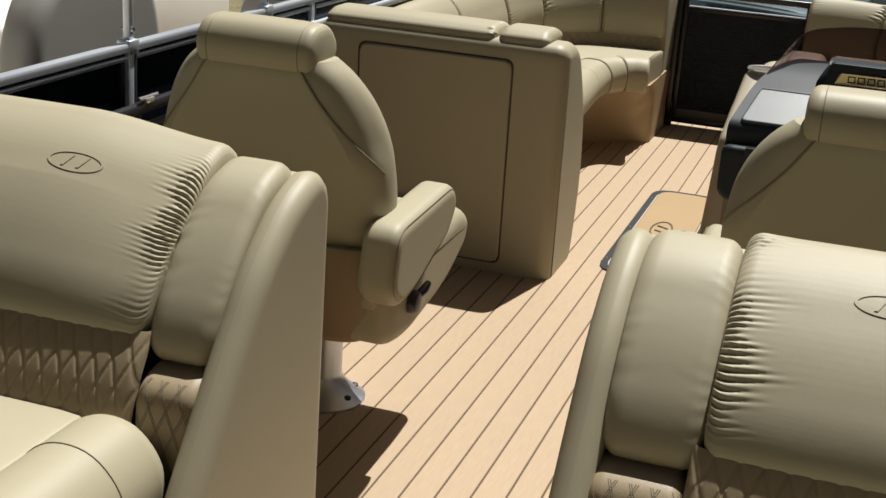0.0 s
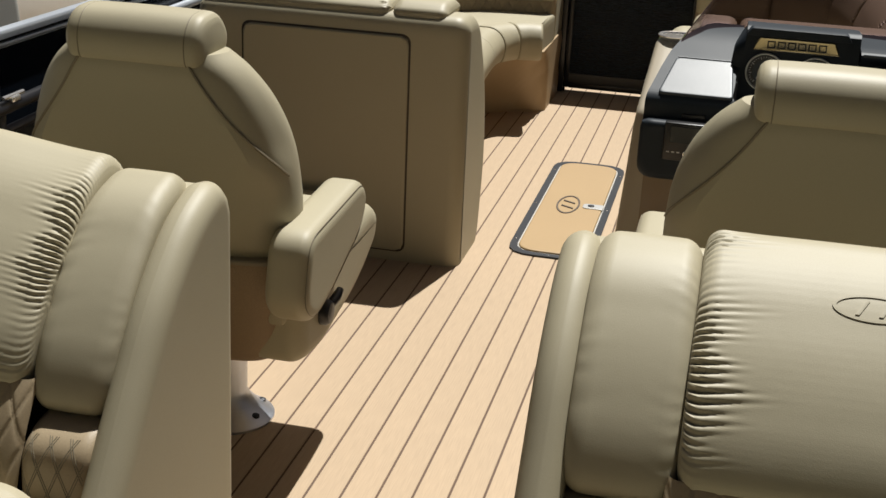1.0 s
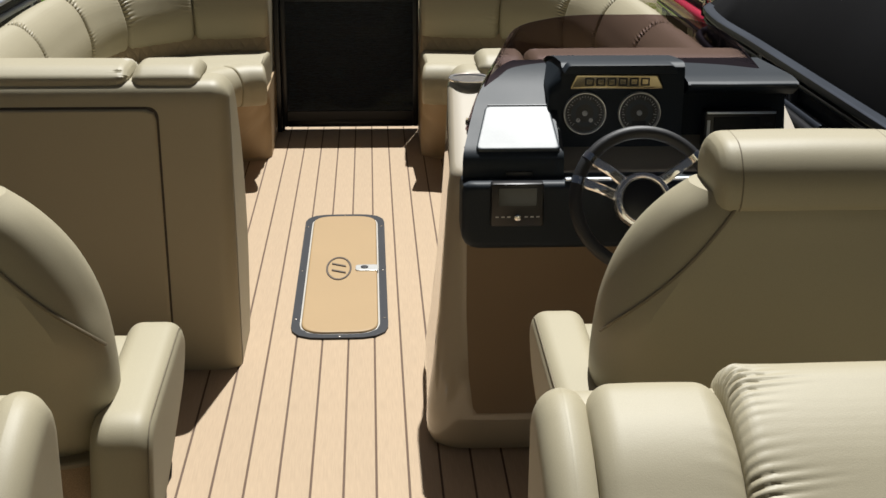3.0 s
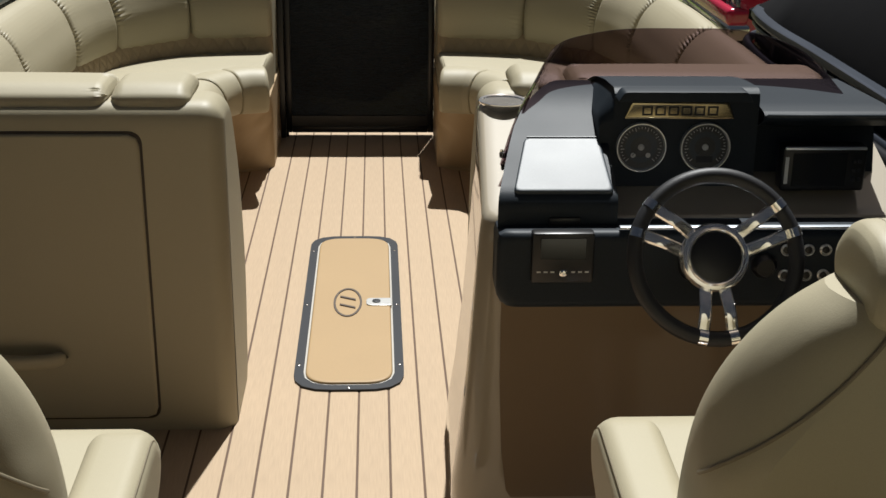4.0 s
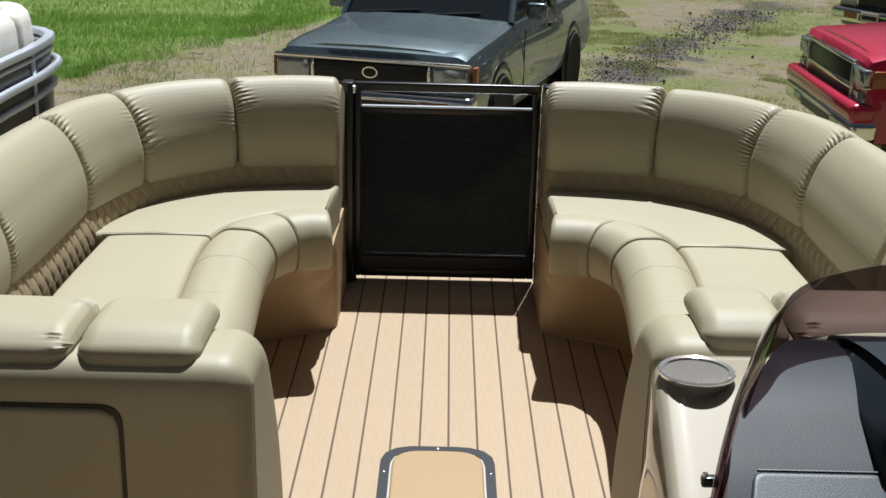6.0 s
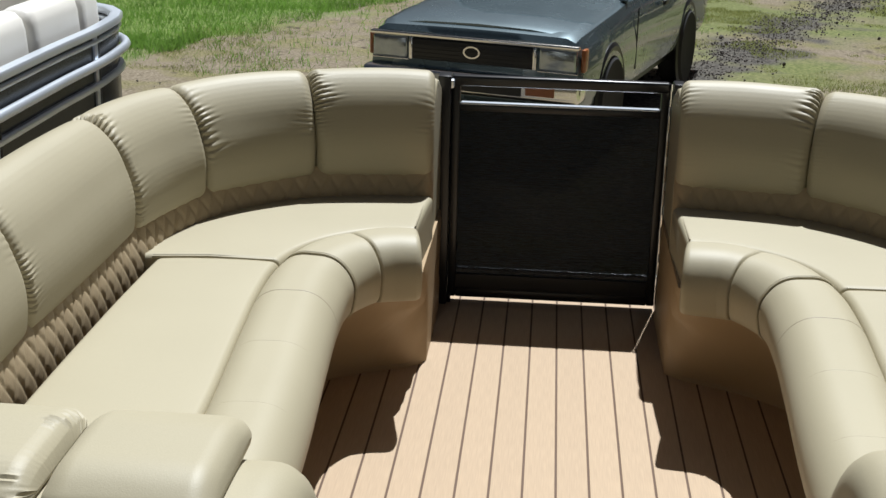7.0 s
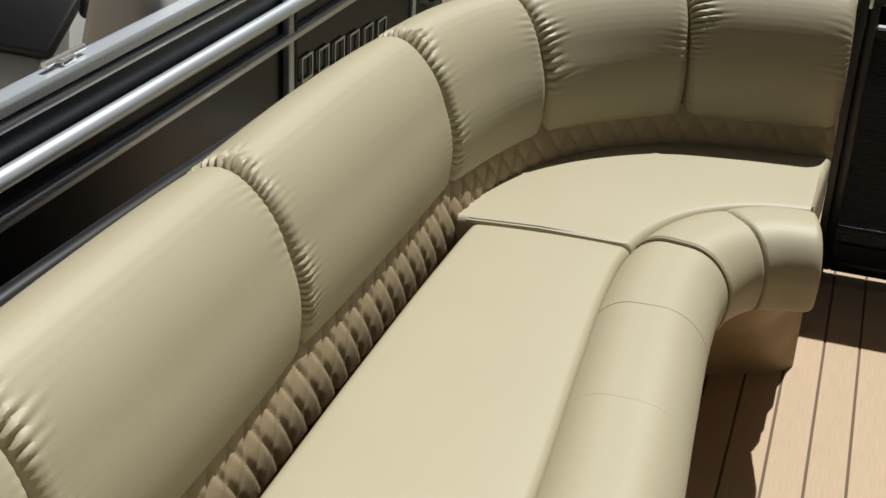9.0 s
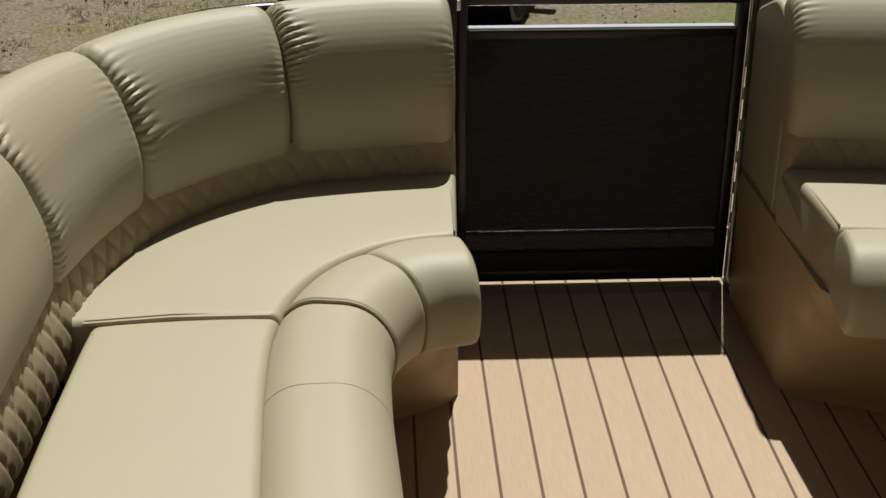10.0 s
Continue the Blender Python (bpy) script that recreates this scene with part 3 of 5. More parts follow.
def seat_strip(a, b, z0, z1, r):
    """A flat cushion between two plan edges a and b, its upper rim rounded."""
    length = np.linalg.norm(np.diff(a, axis=0), axis=1).sum()
    us = [(0.0, r, r)] + [(r / length * (1 - math.cos(k)), r * (1 - math.sin(k)), r * (1 - math.sin(k))) for k in (0.4, 0.8, 1.2)] + [(u, 0, 0) for u in np.linspace(r / length, 1 - r / length, 46)]
    us += [(1 - u, i, d) for u, i, d in us[3::-1]]
    rings = []
    for u, _, drop in us:
        p, q = (np.array([np.interp(u, np.linspace(0, 1, len(e)), e[:, k]) for k in (0, 1)]) for e in (a, b))
        w = np.linalg.norm(q - p)
        ring = [(*p, z0)]
        for k in range(6):
            v = k / 5 * math.pi / 2
            ring.append((*(p + (q - p) / w * r * (1 - math.cos(v))), z1 - drop - r + r * math.sin(v)))
        for f in (0.15, 0.3, 0.5, 0.7, 0.85):
            ring.append((*(p + (q - p) * f), z1 - drop + 0.004 * math.sin(math.pi * f)))
        for k in range(6):
            v = (1 - k / 5) * math.pi / 2
            ring.append((*(q - (q - p) / w * r * (1 - math.cos(v))), z1 - drop - r + r * math.sin(v)))
        ring.append((*q, z0))
        rings.append(ring)
    return loft(rings)


for sx in (-1, 1):
    bow_lounge(sx)


# ---- end cabinet of the port lounge ----
def end_cabinet(sx, y, door, near=0.285):
    t = thing("cabinet", (sx * 0.75, y + 0.2, 0), "beige vinyl covered lounge end cabinet with a padded door" if door else "beige vinyl lounge end with padded top", "cabinet")
    prof = rounded([(y + 0.047, -0.06), (y + 0.40, -0.06), (y + 0.465, 0.30), (y + 0.40, 0.60), (y + 0.225, 0.852), (y + 0.010, 0.855)], [0.03, 0.12, 0.12, 0.2, 0.09, 0.055], 8)
    x = sorted((sx * near, sx * 1.215))
    k = near - 0.285
    part("body", side_wedge(*x, prof, 0.05, 9), VINYL, t)
    top = 0.852
    yy = (y + 0.035, y + 0.245)
    pad = [(-sx * (u if sx < 0 else u), v) for u, v in rounded([(yy[0], top - 0.02), (yy[1], top - 0.02), (yy[1] + 0.004, top + 0.018), (yy[1] - 0.05, top + 0.037), (yy[0] + 0.04, top + 0.037), (yy[0] - 0.004, top + 0.012)], [0.01, 0.01, 0.03, 0.04, 0.04, 0.02])]
    for x0, x1, folded in ((0.552, 1.195, (True, False)), (0.36 + k, 0.545, (False, False))):
        part("top_pad", sweep([(sx * x0, 0), (sx * x1, 0)], pad, 48, 0.03, 0.0042 if folded[0] else 0.0, 0.003, 120, seed=int(x1 * 50), seam_pleat=folded, reach=0.028, folds=50), VINYL, t, "padded top cushion")
    if door:
        m = Matrix.Translation((0, y + 0.055, 0)) @ Matrix.Rotation(radians(92.35), 4, "X")
        d = rect(-1.045, -0.478, 0.040, 0.785, 0.03)
        part("door_gap", plate(rect(-1.051, -0.472, 0.034, 0.791, 0.034), 0.0125, m), GAP_DARK, t, "dark gap round the door")
        dd = part("door", moved(slab(spaced(d, 120, True), 0, 0.020, 0.007, seg=4), m), VINYL, t)
        part("handle", sweep([(-0.885, y + 0.016), (-0.86, y - 0.012), (-0.79, y - 0.022), (-0.72, y - 0.012), (-0.690, y + 0.016)], rounded([(-0.016, 0.203), (0.012, 0.200), (0.014, 0.232), (-0.010, 0.238)], 0.011), 14, 0.022, points=28), VINYL, dd, "moulded beige pull handle")


end_cabinet(-1, 3.035, True)
end_cabinet(1, 3.155, False, 0.33)


# ---- stern lounges ----
def stern_lounge(sx):
    t = thing("stern_lounge", (sx * 0.75, 0.6, 0), "beige vinyl aft facing lounge with pleated backrest and rolled edge", "lounge seat", "stern lounges")
    port = sx < 0
    up = -0.008 if port else -0.016
    panel = rounded([(1.10, -0.05), (0.285, -0.05), (0.44, 0.27), (0.61, 0.51), (0.80, 0.755), (0.935, 0.865 + up), (1.05, 0.898 + up), (1.10, 0.85 + up)], [0.01, 0.03, 0.2, 0.2, 0.14, 0.10, 0.06, 0.05], 8)
    # inner and outer face of the side panel, then the joint of wing and backrest
    a, b, c = (0.305, 0.380, 0.508) if port else (0.303, 0.376, 0.536)
    part("side_panel", side_wedge(*sorted((sx * a, sx * b)), panel, 0.038, 8), VINYL, t)
    pts = [(sx * (a + 0.027), y, z + 0.0006) for y, z in spaced(panel, 90, True) if 0.30 < z and y < 1.08]
    k = max(range(len(pts)), key=lambda i: math.dist(pts[i], pts[i - 1]))
    part("welt", rod([(x, 0.70 + (y - 0.70) * 0.975 + 0.010, 0.1 + (z - 0.1) * 0.988) for x, y, z in pts[k:] + pts[:k]], 0.0016, 6), WELT, t, "stitched welt seam")
    cap = rounded([(1.10, 0.60), (1.00, 0.60), (0.99, 0.82 + up), (1.01, 0.872 + up), (1.07, 0.880 + up), (1.10, 0.85 + up)], [0.01, 0.01, 0.04, 0.03, 0.02, 0.02], 6)
    part("back_cap", side_wedge(*sorted((sx * (a + 0.05), sx * (c + 0.02))), cap, 0.008), VINYL, t)
    wing = rounded([(0.686, 0.575), (0.84, 0.53), (1.075, 0.77), (1.085, 0.86 + up), (1.035, 0.906 + up), (0.925, 0.880 + up), (0.805, 0.765), (0.722, 0.66)], [0.05, 0.03, 0.05, 0.06, 0.08, 0.15, 0.15, 0.1], 8)
    bm = sweep([(sx * (b - 0.010), 0), (sx * (c + 0.004), 0)], [(-sx * y, z) for y, z in wing], 44, 0.034, 0.0018, 0.003, 150, seed=51 if port else 57, seam_pleat=(0.4, 0.7), reach=0.03, folds=26)
    part("wing_cushion", bm, VINYL, t)
    main = rounded([(0.680, 0.605), (0.84, 0.56), (1.09, 0.78), (1.110, 0.875 + up), (1.045, 0.925 + up), (0.93, 0.890 + up), (0.800, 0.778), (0.715, 0.68)], [0.05, 0.02, 0.06, 0.06, 0.09, 0.18, 0.15, 0.1], 8)
    line = [(sx * (c + 0.002), 0), (sx * 1.215, 0)]
    bm = sweep(line, [(-sx * y, z) for y, z in main], 84, 0.030, 0.0068, 0.004, 400, seed=21 if port else 33, seam_pleat=(True, False), reach=0.044, folds=84)
    for v in bm.verts:
        # the crest is fuller towards the middle of the port bench
        f = min(1.0, max(0.0, (abs(v.co.x) - c) / 0.34))
        v.co.z += (0.030 if port else 0.0) * f * f * (3 - 2 * f) * max(0.0, min(1.0, (v.co.z - 0.62) / 0.2))
    onto = BVHTree.FromBMesh(bm)
    back = part("backrest", bm, VINYL, t)
    # pressed oval on the backrest
    u = Matrix.Translation((0.80 if sx > 0 else -0.775, 0.885, 0.866)) @ Matrix.Rotation(radians(42), 4, "X")
    emblem(back, u, 0.062, VINYL, "pressed oval emblem", onto)
    part("back_shell", box(*sorted((sx * 0.345, sx * 1.21)), 0.95, 1.085, 0.0, 0.80, 0.01, 2), VINYL, t)
    # quilted lower back
    q0 = np.array([(sx * (c - 0.012), 0.612), (sx * 1.2, 0.612)])
    part("quilted_band", quilt(q0, 0.44, 0.622, 0.092, -sx, 0.040, 0.0022, 0.0016, 2.2, True), QUILT, t, "diamond quilted lower back")
    bm = sweep([(sx * (b - 0.016), 0.72), (sx * (c - 0.008), 0.72)], [(-sx * u, v) for u, v in rounded([(-0.105, 0.30), (0.08, 0.30), (0.08, 0.56), (-0.02, 0.565), (-0.085, 0.535)], 0.05)], 30, 0.03, 0, 0.004, points=60)
    onto = BVHTree.FromBMesh(bm)
    bolster = part("quilted_end", bm, QUILT, t, "quilted corner bolster")
    for tilt in (-1, 1):
        for k in range(-4, 9):
            for d in (-0.002, 0.002):
                pts = []
                for z in np.linspace(0.36, 0.56, 22):
                    x = 0.37 + 0.036 * k + d + tilt * (z - 0.46) * 0.42
                    hit = onto.ray_cast(Vector((sx * x, 0.3, z + 0.12)), Vector((0, 0.94, -0.34)))[0] if b < x < c - 0.016 else None
                    if hit is not None and hit.y < 0.75:
                        pts.append(hit)
                if len(pts) > 3:
                    part("stitch", rod(pts, 0.0010, 5), STITCH, bolster)
    # added dark box, stands in for the shade between quilt and bolster
    part("corner_fill", box(*sorted((sx * 0.36, sx * 0.60)), 0.755, 0.90, 0.30, 0.60, 0.01, 2), GAP_DARK, t)
    # seat and rolled edge
    part("seat_cushion", slab(rect(*sorted((sx * 0.58, sx * 1.22)), -1.3, 0.64, 0.02), 0.28, 0.470, 0.02, points=120, crown=0.004), VINYL, t)
    roll = rounded([(-0.11, 0.28), (0.11, 0.28), (0.120, 0.425), (0.05, 0.505), (-0.05, 0.505), (-0.120, 0.425)], 0.06, 7)
    part("seat_roll", sweep([(sx * 0.508, -1.3), (sx * 0.508, 0.605)], roll, 40, 0.045, points=48), VINYL, t)
    pts = sorted((sx * 0.508 + u, 0.44, v + 0.0006) for u, v in spaced(roll, 48, True) if v > 0.37)
    part("stitch", rod(pts, 0.0016, 6), STITCH, t, "fine stitched seam")
    part("base", box(*sorted((sx * 0.44, sx * 1.2)), -1.28, 0.9, 0.0, 0.30, 0.01, 2), VINYL, t)


for sx in (-1, 1):
    stern_lounge(sx)


# ---- captain's chairs ----
def captain_chair(cx, cy):
    t = thing("captain_chair", (cx, cy, 0), "beige vinyl captain's chair with padded arms on an aluminium pedestal", "chair", "helm chairs")

    def sections(rows, power=3.2, n=48):
        rings = []
        for z, yc, w, d in rows:
            r = []
            for k in range(n):
                a = 2 * math.pi * k / n
                c, s = math.cos(a), math.sin(a)
                r.append((cx + w / 2 * math.copysign(abs(c) ** (2 / power), c), cy + yc + d / 2 * math.copysign(abs(s) ** (2 / power), s), z))
            rings.append(r)
        return loft(rings)

    def smoothed(rows, n=26):
        return smooth_line(rows, n)

    # columns: height, middle, half width, half width of the flat back panel, depth
    rows = smoothed([(0.545, -0.265, 0.245, 0.225, 0.17), (0.62, -0.295, 0.272, 0.252, 0.215), (0.72, -0.325, 0.283, 0.265, 0.235), (0.79, -0.343, 0.282, 0.262, 0.23), (0.85, -0.360, 0.277, 0.222, 0.22), (0.91, -0.381, 0.264, 0.188, 0.205), (0.97, -0.401, 0.238, 0.152, 0.185), (1.02, -0.417, 0.200, 0.122, 0.165), (1.05, -0.425, 0.165, 0.102, 0.14)], 34)

    def ring(z, yc, w, p, d):
        half = [(w * math.sin(k / 12 * math.pi / 2) ** (2 / 2.8), yc + d / 2 * math.cos(k / 12 * math.pi / 2) ** (2 / 2.8)) for k in range(13)]
        # above, a flat panel with slanted flanks; lower down, a plump rounded shell
        plump = max(0.0, min(1.0, (0.86 - z) / 0.10))
        for k in range(1, 9):
            f = k / 8
            q = (w + (p - w) * f + 0.010 * math.sin(math.pi * f), yc - d / 2 * f ** 0.85 - 0.010 * math.sin(math.pi * f))
            turn = 0.62 * f * math.pi / 2
            r = (w * math.cos(turn) ** (2 / 3.4), yc - d / 2 * math.sin(turn) ** (2 / 3.4))
            half.append(tuple(u + (v - u) * plump for u, v in zip(q, r)))
        for k in range(1, 9):
            q = (p * (1 - k / 8), yc - d / 2 - 0.004 * math.sin(math.pi / 2 * k / 8))
            turn = (0.62 + 0.38 * k / 8) * math.pi / 2
            r = (w * max(0.0, math.cos(turn)) ** (2 / 3.4) if k < 8 else 0.0, yc - d / 2 * math.sin(turn) ** (2 / 3.4))
            half.append(tuple(u + (v - u) * plump for u, v in zip(q, r)))
        return half + [(-x, y) for x, y in half[-2:0:-1]]

    back = part("backrest", loft([[(cx + x, cy + y, z) for x, y in ring(z, *r)] for z, *r in rows]), VINYL, t, sharp=28)
    for s in (-1, 1):
        seam = []
        for z in np.linspace(1.035, 0.80, 26):
            yc, w, p, d = (np.interp(z, rows[:, 0], rows[:, i]) for i in (1, 2, 3, 4))
            f = 1 - 0.80 * max(0.0, (1.035 - z) / 0.235) ** 3.0
            half = ring(z, yc, w, p, d)[12:21]
            j = min(7, int(f * 8))
            g = f * 8 - j
            x, y = (half[j][i] * (1 - g) + half[j + 1][i] * g for i in (0, 1))
            seam.append((cx + s * (x + 0.0008), cy + y - 0.0008, z))
        part("piping", rod(seam, 0.0028, 8), STITCH, back, "piped seam")
    skirt = smoothed([(0.325, -0.20, 0.40, 0.20), (0.36, -0.22, 0.46, 0.24), (0.45, -0.26, 0.50, 0.24), (0.56, -0.300, 0.53, 0.215), (0.605, -0.310, 0.545, 0.205)], 16)
    part("skirt", sections(skirt, 4), MESHCLOTH, t, "brown perforated mesh lower back")
    rim = sections([(0.600, -0.310, 0.549, 0.212), (0.603, -0.310, 0.555, 0.216), (0.608, -0.311, 0.555, 0.216), (0.611, -0.311, 0.549, 0.212)], 4)
    part("skirt_seam", rim, STITCH, t, "stitched seam over the mesh")
    hp = rounded([(-0.068, 1.028), (0.066, 1.024), (0.086, 1.07), (0.042, 1.126), (-0.045, 1.121), (-0.078, 1.078)], [0.015, 0.03, 0.04, 0.05, 0.05, 0.04], 7)
    part("headrest", sweep([(cx - 0.143, cy - 0.435), (cx + 0.143, cy - 0.435)], [(-u, v) for u, v in hp], 30, 0.022, 0.0, 0.004, 56), VINYL, t)
    for s in (-1, 1):
        pts = [(cx + s * 0.110, cy - 0.435 + u * 1.03, 1.075 + (v - 1.075) * 1.03) for u, v in spaced(hp, 60, True)]
        part("stitch", rod(pts + pts[:1], 0.0013, 6), STITCH, t, "stitched seam")
    side = [(cy + u, v) for u, v in rounded([(-0.33, 0.345), (-0.20, 0.325), (0.10, 0.37), (0.265, 0.445), (0.285, 0.53), (0.215, 0.568), (-0.34, 0.545)], [0.05, 0.1, 0.15, 0.06, 0.05, 0.06, 0.03], 7)]
    part("seat", side_wedge(cx - 0.298, cx + 0.298, side, 0.045), VINYL, t)
    for s in (-1, 1):
        ap = [(cy + u, v) for u, v in rounded([(-0.475, 0.54), (-0.41, 0.485), (-0.30, 0.50), (-0.06, 0.585), (-0.010, 0.655), (-0.05, 0.708), (-0.44, 0.69)], [0.06, 0.05, 0.08, 0.06, 0.05, 0.04, 0.05], 8)]
        arm = part("armrest", side_wedge(*sorted((cx + s * 0.252, cx + s * 0.348)), ap, 0.028), VINYL, t)
        part("arm_bracket", box(*sorted((cx + s * 0.225, cx + s * 0.262)), cy - 0.36, cy - 0.25, 0.45, 0.60, 0.01, 2), VINYL, arm)
        edge = [(cx + s * 0.343, y, z) for y, z in spaced(ap, 70, True)]
        mid = np.mean([(y, z) for _, y, z in edge], axis=0)
        edge = [(x, mid[0] + (y - mid[0]) * 0.955, mid[1] + (z - mid[1]) * 0.90) for x, y, z in edge]
        part("stitch", rod(edge + edge[:1], 0.0012, 6), STITCH, arm)
    knob = part("knob", lathe([(0.030, 0), (0.030, 0.018), (0.024, 0.026), (0.010, 0.028)], seg=20, m=Matrix.Translation((cx + 0.294, cy - 0.20, 0.430)) @ Matrix.Rotation(radians(90), 4, "Y")), BLACK_PLASTIC, t, "black adjuster knob")
    part("lever", rod([(cx + 0.302, cy - 0.20, 0.430), (cx + 0.315, cy - 0.15, 0.448), (cx + 0.315, cy - 0.12, 0.455)], [0.010, 0.012, 0.009], 10), BLACK_PLASTIC, knob)
    ped = part("pedestal", lathe([(0.120, 0.0), (0.120, 0.006), (0.113, 0.011), (0.085, 0.030), (0.058, 0.058), (0.050, 0.075), (0.050, 0.21), (0.043, 0.214), (0.043, 0.325)], (cx - 0.03, cy + 0.05, 0), 40), BRUSHED, t, "brushed aluminium pedestal")
    for k in range(6):
        a = math.radians(60 * k - 20)
        part("bolt", lathe([(0.011, 0), (0.011, 0.006), (0.006, 0.009)], (cx - 0.03 + 0.092 * math.cos(a), cy + 0.05 + 0.092 * math.sin(a), 0.020), 12), DARK_GREY, ped)
    part("slider", box(cx - 0.14, cx + 0.10, cy - 0.12, cy + 0.12, 0.31, 0.345, 0.005, 2), BLACK_METAL, t)
    return t


chair = captain_chair(-0.585, 1.775)
copy_thing(chair, Matrix.Translation((0.735, 1.80, 0)))


# ---- helm console ----
def extruded(prof, x0, x1, r=0.006):
    """A (y, z) outline drawn out along x, with small rounded edges."""
    o = spaced(prof, 80, True)
    mid, half = (o.max(0) + o.min(0)) / 2, (o.max(0) - o.min(0)) / 2
    rings = []
    for k in range(4):
        a = k / 3 * math.pi / 2
        rings.append((x0 + r * (1 - math.sin(a)), r * (1 - math.sin(a))))
    rings += [(x1 - (x - x0), i) for x, i in rings[::-1]]
    return loft([[(x, *p) for p in mid + (o - mid) * (1 - i / half)] for x, i in rings])


# gelcoat darkened to brown to paint in the shade under the dash
KNEE_SHADE = material("gelcoat_knee_shade", (0.215, 0.152, 0.09), 0.35, vary=0.05, coat=0.5, spec=0.3)
CUP = material("brushed_cup_metal", (0.62, 0.58, 0.52), 0.28, metal=1.0)


def helm_console():
    t = thing("helm_console", (0.74, 2.9, 0), "beige gelcoat helm console with charcoal dashboard, gauges and smoked screen", "helm console")

    def outline(x0, y0, r, bow):
        return spaced(rounded([(x0, y0), (1.20, y0), (1.20, bow), (x0 + 0.02, bow)], [r, 0.05, 0.05, 0.08], 10), 120, True)

    rings = []
    for z, x0, y0, r in ((0.0, 0.262, 2.575, 0.10), (0.004, 0.240, 2.550, 0.11), (0.03, 0.232, 2.542, 0.11), (0.10, 0.236, 2.548, 0.10), (0.20, 0.250, 2.572, 0.08), (0.35, 0.266, 2.605, 0.06), (0.55, 0.280, 2.625, 0.05), (0.66, 0.287, 2.625, 0.045), (0.70, 0.292, 2.628, 0.045)):
        rings.append([(x, y, z) for x, y in outline(x0, y0, r, 3.15)])

    def ledge(y):
        return 0.718 + 0.135 * max(0, min(1, (y - 2.66) / 0.36))

    for drop, inset in ((0.012, 0.0), (0.003, 0.006), (0.0, 0.014)):
        rings.append([(x, y, ledge(y) - drop) for x, y in outline(0.293 + inset, 2.630 + inset, 0.045, 3.15 - inset)])
    rim = [(x, y) for x, y, _ in rings[-1]]
    for f in (0.06, 0.15, 0.30, 0.50, 0.75, 0.97):
        rings.append([(x + (0.75 - x) * f, y + (2.9 - y) * f, ledge(y + (2.9 - y) * f)) for x, y in rim])
    part("body", loft(rings), GELCOAT, t)
    # knee area under the dash: added sheet, its brown carries the gelcoat's shade
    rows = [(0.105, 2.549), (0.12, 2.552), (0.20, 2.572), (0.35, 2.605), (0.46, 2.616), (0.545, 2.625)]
    part("knee_panel", loft([[(x0, y - 0.004, z), (1.15, y - 0.004, z), (1.15, y + 0.03, z), (x0, y + 0.03, z)] for (z, y), x0 in zip(rows, (0.36, 0.35, 0.34, 0.335, 0.335, 0.335))]), KNEE_SHADE, t, "added sheet over the gelcoat, knee shade put into its brown", sharp=60)
    # locker door on the aisle side
    side = Matrix.Translation((0.2885, 0, 0)) @ Matrix.Rotation(radians(-90), 4, "Z") @ Matrix.Rotation(radians(85.5), 4, "X")
    part("door_gap", plate(rect(-3.10, -2.72, 0.10, 0.64, 0.04), 0.011, side), GAP_DARK, t, "dark gap round the door")
    door = part("side_door", plate(rect(-3.095, -2.725, 0.105, 0.635, 0.036), 0.014, side), GELCOAT, t)
    part("door_latch", plate(rect(-2.79, -2.745, 0.34, 0.40, 0.01), 0.022, side), CHROME, door, "chrome latch")
    for z in (0.17, 0.56):
        part("door_hinge", plate(rect(-3.115, -3.075, z, z + 0.05, 0.005), 0.020, side), CHROME, door, "chrome hinge")
    # cup holder in the ledge
    cup = part("cup_holder", lathe([(0.046, 0.0), (0.048, 0.010), (0.0555, 0.017), (0.0565, 0.021), (0.0535, 0.0235), (0.0485, 0.0215), (0.0465, 0.017)], (0.368, 3.045, 0.845), 48), POLISHED, t, "chrome rimmed cup holder")
    part("cup_well", lathe([(0.0466, 0.0185), (0.043, 0.0105), (0.034, 0.0060), (0.020, 0.0046), (0.006, 0.0042)], (0.368, 3.045, 0.845), 48), CUP, cup, "brushed steel bowl")
    for y in (2.800, 2.842):
        clip = part("screen_clip", box(0.345, 0.368, y, y + 0.014, ledge(y) - 0.004, ledge(y) + 0.010, 0.003, 2), BLACK_PLASTIC, t)
        part("clip_screw", rod([(0.350, y + 0.007, ledge(y) + 0.009), (0.350, y + 0.007, ledge(y) + 0.014)], 0.004, 8), CHROME, clip)
    # lower fascia
    front = Matrix.Translation((0, 2.80, 0)) @ Matrix.Rotation(radians(90), 4, "X")
    fascia = part("fascia", moved(slab(spaced(rounded([(0.316, 0.545), (1.17, 0.545), (1.17, 0.712), (0.316, 0.712)], [0.045, 0.03, 0.02, 0.02], 8), 120, True), 0, 0.258, 0.018, seg=5), front), DASH, t)
    part("fascia_edge", box(0.565, 1.165, 2.548, 2.562, 0.716, 0.7215, 0.002, 2), ALU, fascia, "thin silver edge")
    radio = part("radio", box(0.385, 0.512, 2.528, 2.56, 0.608, 0.716, 0.006, 2), BLACK_PLASTIC, fascia, "black stereo head unit")
    part("radio_screen", box(0.402, 0.495, 2.5255, 2.530, 0.660, 0.706, 0.001, 1), SCREEN, radio)
    part("radio_knob", lathe([(0.008, 0), (0.008, 0.010), (0.005, 0.012)], seg=16, m=Matrix.Translation((0.449, 2.529, 0.633)) @ Matrix.Rotation(radians(90), 4, "X")), CHROME, radio)
    button = to_mesh("radio_button", box(-0.004, 0.004, -0.001, 0.002, -0.0015, 0.0015), DIAL_MARK, smooth=False)
